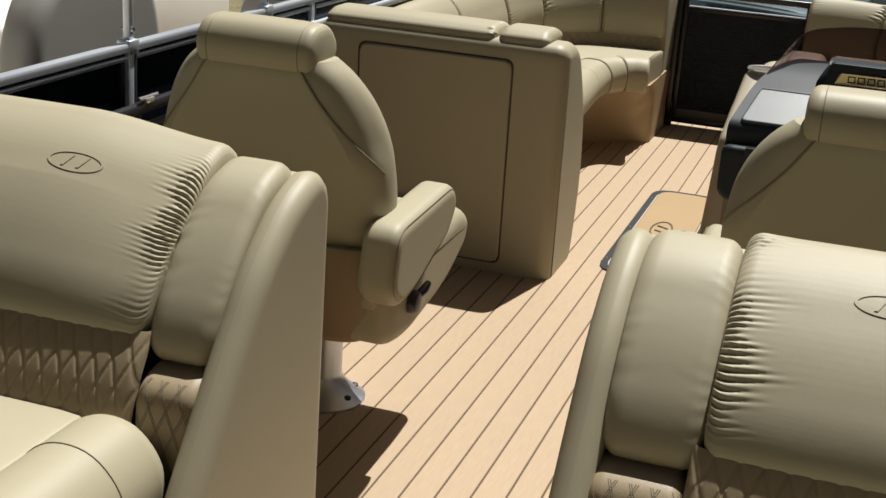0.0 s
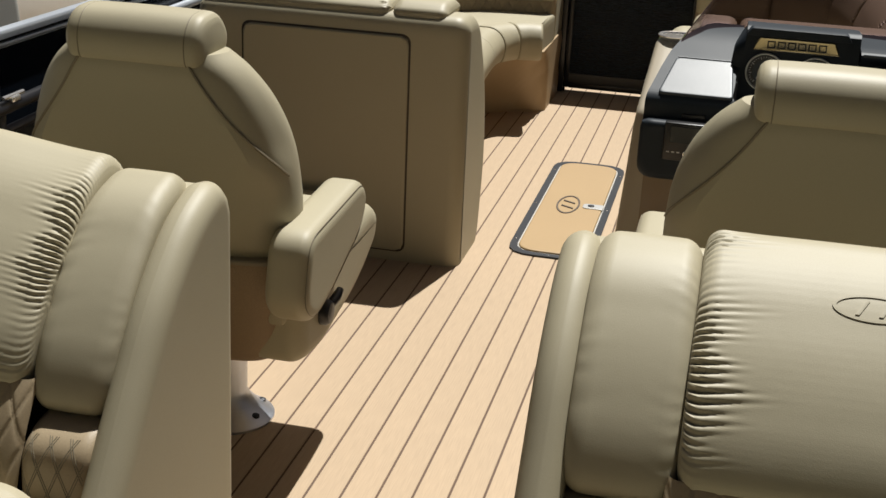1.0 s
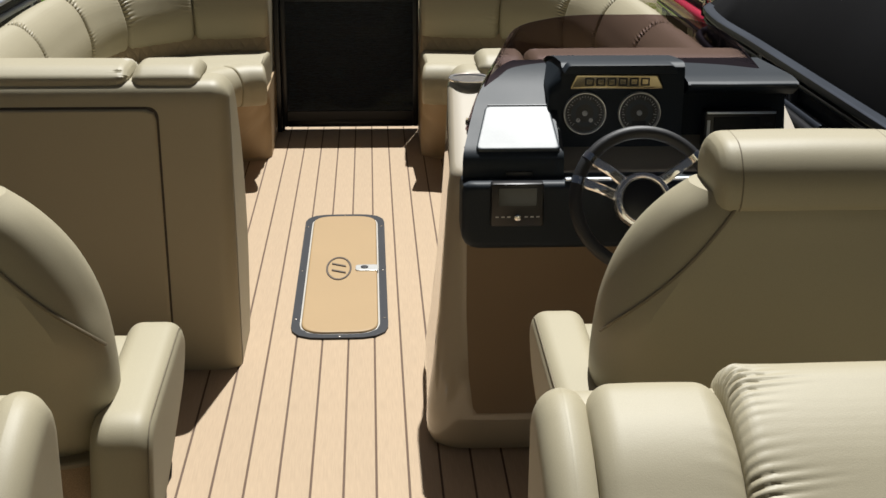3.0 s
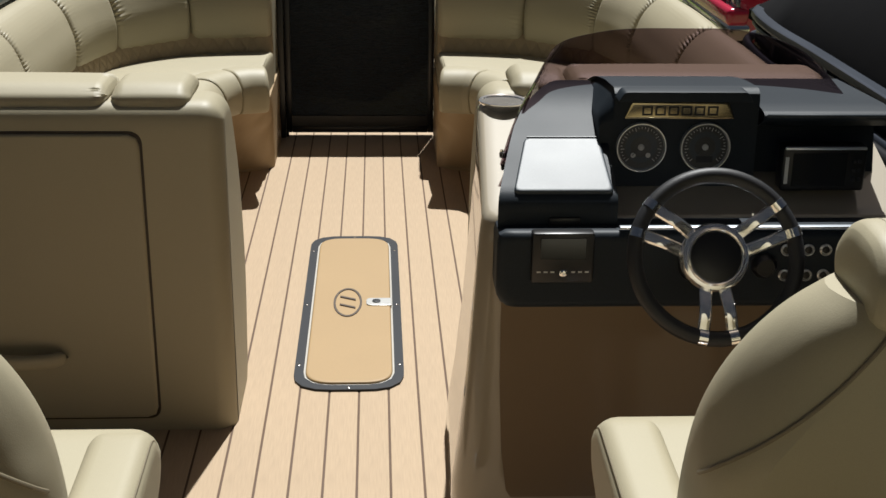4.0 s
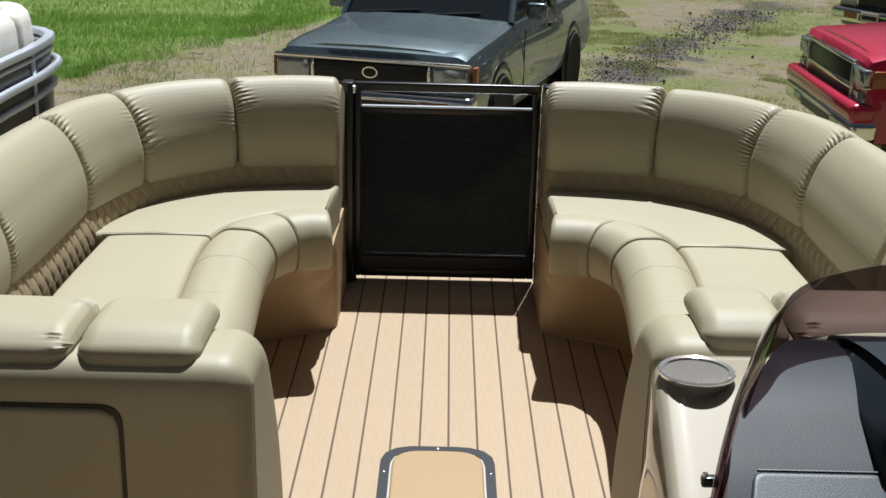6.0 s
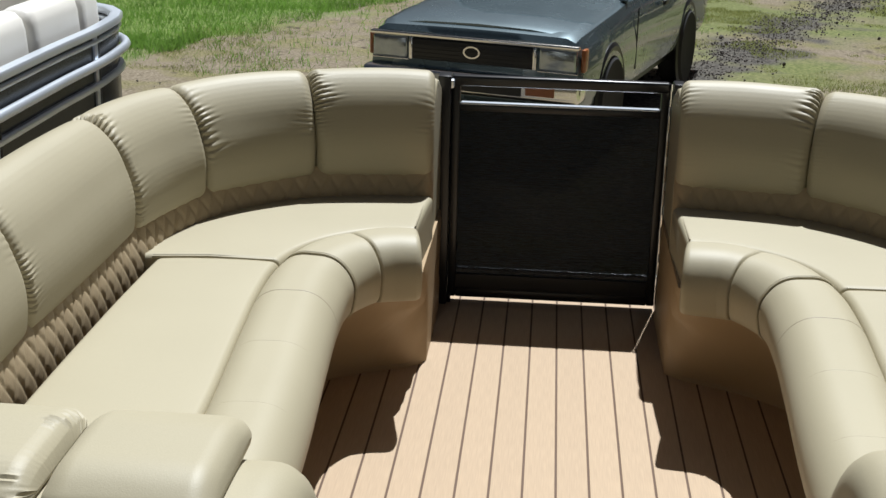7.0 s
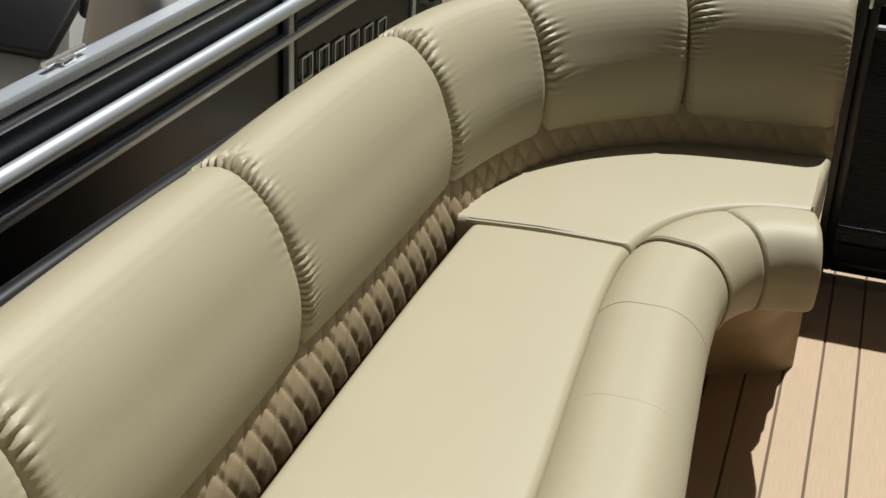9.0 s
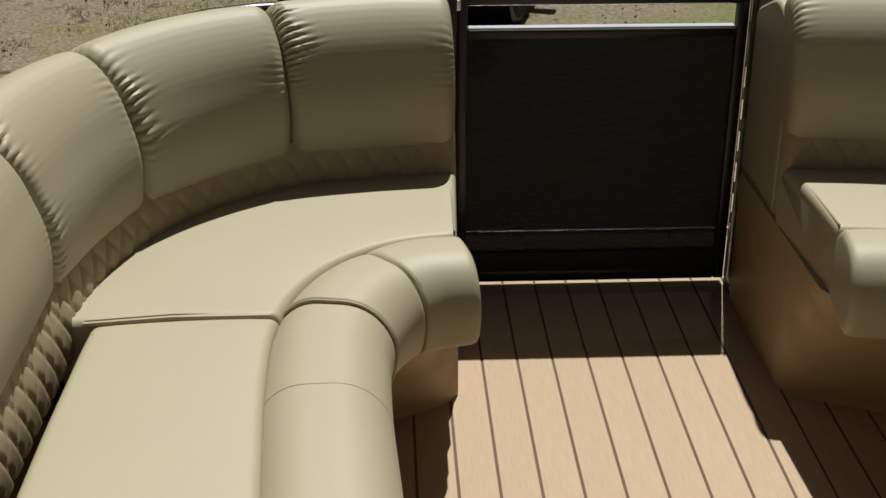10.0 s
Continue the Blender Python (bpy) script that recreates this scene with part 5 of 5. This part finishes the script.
    for y in (2.46, 3.47):
        arm = part("canopy_arm", box(s * edge - 0.013, s * edge + 0.013, y - 0.013, y + 0.013, 0.80, 1.16, 0.004, 2), ALU, t, "silver folding canopy arm")
        part("arm_bracket", box(s * edge - 0.026, s * edge + 0.026, y - 0.03, y + 0.03, 0.755, 0.802, 0.006, 2), ALU, arm)
        part("arm_pin", rod([(s * edge - 0.022, y, 0.835), (s * edge + 0.022, y, 0.835)], 0.007, 10), CHROME, arm)
    part("rail_cleat", joined(rod([(s * edge, 4.55, 0.803), (s * edge, 4.67, 0.803)], 0.006, 10), box(s * edge - 0.012, s * edge + 0.012, 4.59, 4.63, 0.79, 0.803, 0.003, 2)), POLISHED, t, "small chrome cleat")


neighbour_boat(-1, 1.63, 7.0, False)
neighbour_boat(1, 1.44, 5.05, True)


# ---- own hull under the deck ----
def own_hull():
    t = thing("pontoon_hull", (0, 2, -0.97), "aluminium pontoon tubes and edge trim under the deck", "boat hull")
    for x in (-0.85, 0.85):
        part("pontoon", rod([(x, -3.2, -0.42), (x, 5.6, -0.42), (x, 6.3, -0.36), (x, 6.9, -0.22)], [0.31, 0.31, 0.25, 0.05], 28), ALU, t)
    for y in (-2.0, 1.5, 5.0):
        part("stand", box(-1.1, 1.1, y, y + 0.15, -0.97, -0.70, 0.01, 1), DARK_GREY, t)
    part("nose_trim", box(-1.27, 1.27, 6.32, 6.335, -0.09, 0.004, 0.004, 2), ALU, t)


own_hull()


# ---- vehicles ----
GLASS = material("tinted_window", (0.02, 0.025, 0.03), 0.05, vary=0.02)
LAMP = material("lamp_glass", (0.42, 0.46, 0.48), 0.08, metal=0.7, vary=0.35, scale=14, bump=0.5, bump_scale=40)
AMBER = material("amber_lens", (0.36, 0.13, 0.05), 0.15)
TYRE = material("tyre_rubber", (0.015, 0.015, 0.016), 0.8, bump=0.4, bump_scale=60)


def vehicle(name, label, category, at, heading, paint, w=1.69, length=4.7, hood=1.02, belt=1.08, roof=1.72, cabin=(1.45, 2.9), group="", red=False):
    """Local: x across, y from the nose to the tail, z from the ground."""
    t = thing(name, at, label, category, group)
    m = Matrix.Translation(at) @ Matrix.Rotation(heading, 4, "Z")

    def put(n, bm, mat, parent=t, lab="", sharp=35):
        return part(n, moved(bm, m), mat, parent, lab, True, sharp)

    def section(y, z0, z1, ww, r=0.06, crown=0.0):
        o = spaced(rounded([(-ww / 2, z0), (ww / 2, z0), (ww / 2 * 1.02, (z0 + z1) / 2), (ww / 2 - 0.05, z1), (0, z1 + crown), (-ww / 2 + 0.05, z1), (-ww / 2 * 1.02, (z0 + z1) / 2)], [0.05, 0.05, 0.2, r, 0.6, r, 0.2], 6), 56, True)
        return [(x, y, z) for x, z in o]

    nose = [section(y, z0, z1, ww, 0.07, c) for y, z0, z1, ww, c in ((0.02, 0.48, hood - 0.10, w * 0.95, 0.01), (0.05, 0.44, hood - 0.06, w * 0.97, 0.015), (0.14, 0.42, hood - 0.035, w * 0.985, 0.02), (0.6, 0.40, hood, w, 0.03), (1.1, 0.40, hood + 0.03, w, 0.035), (cabin[0], 0.40, belt, w, 0.02), (cabin[1], 0.40, belt, w, 0.01), (length - 0.3, 0.42, belt - 0.02, w, 0.0), (length, 0.48, belt - 0.06, w * 0.97, 0.0))]
    body = put("body", loft(nose), paint)
    # hood panel and its seams
    put("hood", loft([[(x * s, y, z) for x, z in ((-0.5 * w * 0.84, hood - d - 0.004), (-0.25 * w, hood - d + 0.024), (0, hood - d + 0.034), (0.25 * w, hood - d + 0.024), (0.5 * w * 0.84, hood - d - 0.004), (0.5 * w * 0.84, hood - d - 0.04), (-0.5 * w * 0.84, hood - d - 0.04))] for y, d, s in ((0.10, 0.050, 0.98), (0.16, 0.028, 0.995), (0.6, -0.004, 1.0), (1.1, -0.034, 1.0), (cabin[0] - 0.1, -0.055, 0.97))]), paint, body)
    # cabin glass and roof
    y0, y1 = cabin
    gl = [[(sx * ww / 2, y, z) for sx, y, z in ((-1, a, zz), (1, a, zz), (1, b, zz), (-1, b, zz))] for ww, a, b, zz in ((w - 0.14, y0 - 0.08, y1 + 0.1, belt - 0.04), (w - 0.34, y0 + 0.48, y1 - 0.06, roof - 0.06))]
    put("windows", loft(gl), GLASS, body, "dark tinted glass")
    put("roof", slab(rect(-(w - 0.30) / 2, (w - 0.30) / 2, y0 + 0.44, y1 - 0.02, 0.08), roof - 0.075, roof, 0.05, points=60), paint, body)
    for s in (-1, 1):
        put("front_pillar", rod([(s * (w / 2 - 0.075), y0 - 0.06, belt - 0.02), (s * (w / 2 - 0.175), y0 + 0.48, roof - 0.05)], 0.032, 8), paint, body)
        put("rear_pillar", rod([(s * (w / 2 - 0.075), y1 + 0.06, belt - 0.02), (s * (w / 2 - 0.17), y1 - 0.06, roof - 0.05)], 0.05, 8), paint, body)
        put("door_pillar", rod([(s * (w / 2 - 0.07), (y0 + y1) / 2 + 0.3, belt - 0.02), (s * (w / 2 - 0.165), (y0 + y1) / 2 + 0.3, roof - 0.05)], 0.025, 8), paint, body)
        mir = put("mirror", box(*sorted((s * (w / 2 - 0.01), s * (w / 2 + 0.17))), y0 + 0.18, y0 + 0.27, belt + 0.0, belt + 0.14, 0.03, 3), paint, body)
        put("door_seam", box(*sorted((s * (w / 2 * 1.004), s * (w / 2 * 1.010 + 0.004))), y0 + 0.12, y0 + 0.128, 0.5, belt - 0.08), BLACK_PLASTIC, body)
        put("door_handle", box(*sorted((s * (w / 2), s * (w / 2 * 1.01 + 0.02))), y1 - 0.42, y1 - 0.28, belt - 0.17, belt - 0.13, 0.006, 2), BLACK_PLASTIC, body)
        # arches and wheels
        for y in (0.82, length - 1.05):
            a = put("wheel_arch", moved(lathe([(0.43, 0), (0.43, 0.02), (0.40, 0.035), (0.36, 0.02)], seg=40), Matrix.Translation((s * (w / 2 - 0.02), y, 0.40)) @ Matrix.Rotation(radians(90 * s), 4, "Y")), BLACK_PLASTIC, body)
            tyre = put("wheel", moved(lathe([(0.20, -0.1), (0.33, -0.11), (0.365, -0.08), (0.37, 0.08), (0.33, 0.115), (0.22, 0.10)], seg=40), Matrix.Translation((s * (w / 2 - 0.085), y, 0.37)) @ Matrix.Rotation(radians(90 * s), 4, "Y")), TYRE)
            put("rim", moved(lathe([(0.22, 0.05), (0.22, 0.10), (0.19, 0.095), (0.12, 0.06), (0.07, 0.09), (0.03, 0.09)], seg=30), Matrix.Translation((s * (w / 2 - 0.085), y, 0.37)) @ Matrix.Rotation(radians(90 * s), 4, "Y")), ALU, tyre, "silver rim")
        # lamps
        lx = w / 2 - 0.19
        lh = 0.17 if not red else 0.13
        z1 = hood - 0.13
        lamp = put("headlight", box(s * lx - 0.14, s * lx + 0.14, -0.012, 0.06, z1 - lh, z1, 0.02, 3), LAMP, body, "clear headlight")
        put("lamp_rim", box(s * lx - 0.15, s * lx + 0.15, 0.0, 0.05, z1 - lh - 0.012, z1 - lh, 0.004, 2), CHROME, lamp)
        put("turn_lamp", box(*sorted((s * (w / 2 - 0.030), s * (w / 2 + 0.004))), 0.045, 0.15, z1 - lh, z1, 0.015, 2), AMBER, body, "amber turn lamp")
        if red:
            put("fog_lamp", box(s * lx - 0.11, s * lx + 0.12, -0.008, 0.06, z1 - lh - 0.17, z1 - lh - 0.05, 0.015, 2), LAMP, body)
    gx = w / 2 - 0.36
    z1 = hood - 0.125
    gh = 0.175 if not red else 0.36
    gr = put("grille", box(-gx, gx, -0.006, 0.05, z1 - gh, z1 - 0.01, 0.015, 2), BLACK_PLASTIC, body, "black grille")
    put("grille_trim", box(-w / 2 + 0.03 if not red else -gx, w / 2 - 0.03 if not red else gx, -0.016, 0.04, z1 - 0.006, z1 + 0.022, 0.008, 2), CHROME, gr, "chrome strip")
    for k in range(5 if not red else 0):
        put("grille_slat", box(-gx + 0.02, gx - 0.02, -0.009, 0.0, z1 - gh + 0.02 + 0.03 * k, z1 - gh + 0.027 + 0.03 * k, 0.001, 1), BLACK_PLASTIC, gr)
    if red:
        put("grille_bar", box(-gx, gx, -0.02, 0.03, z1 - gh * 0.55, z1 - gh * 0.42, 0.015, 2), CHROME, gr, "chrome cross bar")
        for s in (-1, 1):
            put("grille_frame", box(s * gx - 0.02, s * gx + 0.02, -0.016, 0.04, z1 - gh, z1, 0.01, 2), CHROME, gr)
        put("grille_frame", box(-gx, gx, -0.016, 0.04, z1 - gh - 0.02, z1 - gh + 0.01, 0.01, 2), CHROME, gr)
    for q in (-1, 1) if not red else ():
        put("grille_frame", box(q * gx - 0.014, q * gx + 0.014, -0.014, 0.04, z1 - gh, z1 - 0.008, 0.006, 2), CHROME, gr, "chrome grille side")
    if not red:
        put("badge", moved(ring_plate(ellipse(0.066, 0.046), ellipse(0.053, 0.035), 0.008, Matrix()), Matrix.Translation((0, -0.008, z1 - gh * 0.5)) @ Matrix.Rotation(radians(90), 4, "X")), CHROME, gr, "small chrome oval")
    bz = 0.50 if not red else 0.44
    bp = put("bumper", box(-w / 2 - 0.01, w / 2 + 0.01, -0.09, 0.12, bz, bz + 0.17, 0.045, 4), CHROME, body, "chrome bumper")
    if red:
        put("bumper_cap", box(-w / 2 - 0.005, w / 2 + 0.005, -0.10, 0.10, bz + 0.15, bz + 0.30, 0.05, 4), paint, body)
    put("bumper_slot", box(-0.42, 0.42, -0.094, -0.08, bz + 0.035, bz + 0.105, 0.003, 1), BLACK_PLASTIC, bp)
    for s in (-1, 1):
        put("bumper_lamp", box(s * 0.56 - 0.11, s * 0.56 + 0.11, -0.098, -0.07, bz + 0.05, bz + 0.12, 0.005, 1), AMBER if not red else LAMP, bp)
    pl = None if red else put("number_plate", box(-0.38, -0.08, -0.105, -0.094, bz + 0.03, bz + 0.15, 0.003, 1), WHITE_TRIM, bp, "white plate with dark bars")
    if pl is not None:
        put("plate_bar", box(-0.35, -0.11, -0.107, -0.104, bz + 0.06, bz + 0.11), DARK_GREY, pl)
    for s in (-0.35, 0.2):
        put("wiper", rod([(s - 0.25, y0 - 0.06, belt + 0.015), (s + 0.28, y0 + 0.0, belt + 0.05)], 0.010, 6), BLACK_PLASTIC, body)
    put("underbody", box(-w / 2 + 0.1, w / 2 - 0.1, 0.2, length - 0.2, 0.28, 0.45, 0.02, 1), BLACK_PLASTIC, body)
    return t


GZ = -0.97
PAINT_BLUE = material("blue_grey_car_paint", (0.145, 0.198, 0.225), 0.27, metal=0.6, vary=0.04, coat=1.0)
PAINT_RED = material("red_car_paint", (0.50, 0.014, 0.055), 0.25, vary=0.04, coat=1.0)
PAINT_DARK = material("dark_blue_car_paint", (0.03, 0.04, 0.06), 0.25, metal=0.3, coat=1.0)
PAINT_MAROON = material("maroon_car_paint", (0.10, 0.02, 0.02), 0.25, metal=0.3, coat=1.0)
vehicle("pickup_truck", "blue grey pickup truck with chrome bumper parked on dirt", "truck", (-0.60, 11.55, GZ), radians(-17), PAINT_BLUE)
vehicle("pickup_truck", "bright red pickup truck with chrome grille parked on gravel", "truck", (3.12, 12.0, GZ), radians(-90), PAINT_RED, w=2.0, length=5.6, hood=1.12, belt=1.15, roof=1.85, cabin=(1.6, 3.3), red=True)
vehicle("suv", "dark blue car parked behind the red truck", "car", (5.35, 17.4, GZ), radians(-62), PAINT_DARK, w=1.8, length=4.5, cabin=(1.3, 4.1))
vehicle("sedan", "maroon car parked at the far side of the lot", "car", (7.4, 23.0, GZ), radians(-25), PAINT_MAROON, w=1.78, length=4.5, hood=0.95, belt=0.98, roof=1.5, cabin=(1.4, 3.8))


# ---- ground ----
def ground_material():
    m = GROUND
    nt = m.node_tree
    b = nt.nodes["Principled BSDF"]
    tc = nt.nodes.new("ShaderNodeTexCoord")

    def nz(scale, detail=6):
        n = nt.nodes.new("ShaderNodeTexNoise")
        n.inputs["Scale"].default_value, n.inputs["Detail"].default_value = scale, detail
        nt.links.new(tc.outputs["Object"], n.inputs["Vector"])
        return n

    def ramp(src, lo, hi):
        r = nt.nodes.new("ShaderNodeMapRange")
        r.inputs[1].default_value, r.inputs[2].default_value = lo, hi
        nt.links.new(src, r.inputs[0])
        return r.outputs[0]

    def mix(f, a, c):
        x = nt.nodes.new("ShaderNodeMix")
        x.data_type = "RGBA"
        nt.links.new(f, x.inputs[0])
        for i, v in ((6, a), (7, c)):
            if isinstance(v, tuple):
                x.inputs[i].default_value = (*v, 1)
            else:
                nt.links.new(v, x.inputs[i])
        return x.outputs[2]

    fine = nz(38, 4)
    dirt = mix(ramp(fine.outputs["Fac"], 0.3, 0.7), (0.105, 0.085, 0.058), (0.265, 0.222, 0.160))
    straw = mix(ramp(nz(46, 5).outputs["Fac"], 0.3, 0.7), (0.07, 0.068, 0.028), (0.26, 0.225, 0.12))
    dirt = mix(ramp(nz(1.9, 9).outputs["Fac"], 0.48, 0.62), dirt, straw)
    clods = nz(7.5, 7)
    dirt = mix(ramp(clods.outputs["Fac"], 0.60, 0.70), dirt, (0.075, 0.06, 0.042))
    grass = mix(ramp(nz(22, 5).outputs["Fac"], 0.3, 0.7), (0.07, 0.12, 0.025), (0.20, 0.25, 0.075))
    mud = mix(ramp(nz(30, 6).outputs["Fac"], 0.35, 0.65), (0.03, 0.028, 0.026), (0.13, 0.118, 0.10))
    pos = nt.nodes.new("ShaderNodeSeparateXYZ")
    nt.links.new(tc.outputs["Object"], pos.inputs[0])
    far = nt.nodes.new("ShaderNodeMath")
    far.operation = "MULTIPLY_ADD"
    nt.links.new(nz(0.8, 5).outputs["Fac"], far.inputs[0])
    far.inputs[1].default_value = 6.0
    nt.links.new(pos.outputs["Y"], far.inputs[2])

    def calc(op, a, c, add=0.0):
        n = nt.nodes.new("ShaderNodeMath")
        n.operation = op
        for i, v in ((0, a), (1, c), (2, add)):
            if isinstance(v, (int, float)):
                n.inputs[i].default_value = v
            else:
                nt.links.new(v, n.inputs[i])
        return n.outputs[0]

    # the grass edge runs away from the lot towards the truck
    edge = calc("MULTIPLY_ADD", calc("MINIMUM", calc("MAXIMUM", calc("ADD", pos.outputs["X"], 4.4), 0.0), 3.0), -2.1, far.outputs[0])
    col = mix(ramp(edge, 17.6, 19.0), dirt, grass)
    # east of the truck: worn, yellowish grass on dirt
    worn = mix(ramp(nz(26, 6).outputs["Fac"], 0.3, 0.7), (0.070, 0.088, 0.028), (0.19, 0.198, 0.080))
    patch = mix(ramp(nz(0.55, 9).outputs["Fac"], 0.44, 0.60), dirt, worn)
    col = mix(ramp(calc("MULTIPLY_ADD", nz(1.1, 5).outputs["Fac"], 1.6, pos.outputs["X"]), 1.9, 2.8), col, patch)
    # dark churned wheel ruts
    off = calc("ABSOLUTE", calc("ADD", calc("MULTIPLY_ADD", pos.outputs["Y"], -0.46, pos.outputs["X"]), 5.65), 0.0)
    rut = calc("MULTIPLY_ADD", off, -0.55, calc("MULTIPLY", nz(1.3, 9).outputs["Fac"], 1.5))
    col = mix(ramp(rut, 0.42, 0.66), col, mud)
    nt.links.new(col, b.inputs["Base Color"])


ground_material()
bm = bmesh.new()
xs = [-400, -120, -50, *np.linspace(-22, 22, 120), 50, 120, 400]
ys = [-400, -120, -40, *np.linspace(-10, 34, 120), 60, 140, 400]
grid = [[bm.verts.new((x, y, GZ + (0.05 * noise.noise((x * 0.9, y * 0.9, 0)) + 0.02 * noise.noise((x * 3.1, y * 3.1, 4)) if abs(x) < 22 and -10 < y < 34 else 0) - 0.02)) for y in ys] for x in xs]
for a, b in zip(grid, grid[1:]):
    for j in range(len(ys) - 1):
        bm.faces.new((a[j], b[j], b[j + 1], a[j + 1]))
solid("ground", bm, GROUND, "dirt and gravel lot with worn grass", "ground", kind="structure")

def leaf_material(name, color, vary):
    """Thin blades: half of the light goes through them."""
    m = material(name, color, 0.6, vary=vary, scale=0.8, spec=0.3)
    nt = m.node_tree
    b, out = nt.nodes["Principled BSDF"], nt.nodes["Material Output"]
    tr, mx = nt.nodes.new("ShaderNodeBsdfTranslucent"), nt.nodes.new("ShaderNodeMixShader")
    nt.links.new(b.inputs["Base Color"].links[0].from_socket, tr.inputs["Color"])
    nt.links.new(b.outputs[0], mx.inputs[1])
    nt.links.new(tr.outputs[0], mx.inputs[2])
    nt.links.new(mx.outputs[0], out.inputs["Surface"])
    return m


GRASS = leaf_material("grass_blades", (0.17, 0.30, 0.05), 0.3)
DRY = leaf_material("dry_grass", (0.25, 0.27, 0.085), 0.3)


def blades(name, count, spots, h, mat, label, seed):
    rng = np.random.RandomState(seed)
    verts, faces = [], []
    while len(faces) < count:
        x0, x1, y0, y1, dens = spots[rng.randint(len(spots))]
        x, y = rng.uniform(x0, x1), rng.uniform(y0, y1)
        if noise.noise((x * 0.7, y * 0.7, seed)) + 0.6 * noise.noise((x * 2.3, y * 2.3, seed)) < 0.25 - dens:
            continue
        if h > 0.05 and y < 15.2 + 2.1 * max(0, min(3, x + 4.4)) + 1.2 * noise.noise((x * 1.3, y * 1.3, 9)) and rng.rand() > 0.07:
            continue
        a, hh = rng.uniform(0, 6.28), h * rng.uniform(0.5, 1.3)
        z = GZ + 0.05 * noise.noise((x * 0.9, y * 0.9, 0)) + 0.02 * noise.noise((x * 3.1, y * 3.1, 4)) - 0.025
        w, lx, ly = 0.003 + 0.022 * h, rng.normal(0, 0.45) * hh, rng.normal(0, 0.45) * hh
        n = len(verts)
        verts += [(x - w * math.cos(a), y - w * math.sin(a), z), (x + w * math.cos(a), y + w * math.sin(a), z), (x + lx, y + ly, z + hh)]
        faces.append((n, n + 1, n + 2))
    me = bpy.data.meshes.new(name)
    me.from_pydata(verts, [], faces)
    me.materials.append(mat)
    tagged(link(name, me), label, "grass", kind="stuff")


blades("grass", 120000, [(-10, -1.9, 15.0, 21, 1.0), (-9, -2.2, 14.2, 16.5, 0.25), (-12, -2, 19, 30, 1.0), (-3, 2.0, 18, 30, 0.9)], 0.085, GRASS, "lush green grass at the edge of the lot", 3)
blades("dry_grass", 70000, [(3.4, 6.5, 15.5, 20, 0.05), (-6, -1.2, 11.0, 17.5, 0.0), (4.0, 9, 18, 28, 0.2), (1.2, 2.8, 17, 26, 0.2), (2.2, 5.2, 13.5, 21, 0.15)], 0.035, DRY, "short worn grass tufts on dirt", 8)


def stones():
    rng = np.random.RandomState(5)
    bm = bmesh.new()
    for k in range(2600):
        if k < 2100:
            y = rng.uniform(15.0, 23)
            x = 0.46 * y - 5.65 + rng.normal(0, 0.32)
        else:
            x, y = rng.uniform(-5, 5), rng.uniform(8.5, 14)
        r = rng.uniform(0.004, 0.013) * (2.2 if rng.rand() < 0.03 else 1)
        ball = bmesh.ops.create_icosphere(bm, subdivisions=1, radius=r, matrix=Matrix.Translation((x, y, GZ + 0.01)))
        for v in ball["verts"]:
            v.co += Vector(rng.uniform(-0.3, 0.3, 3) * r)
    solid("gravel", bm, material("dark_gravel", (0.12, 0.105, 0.09), 0.9, vary=0.5, scale=9), "loose dark gravel and clods", "gravel", kind="stuff", smooth=False)


stones()
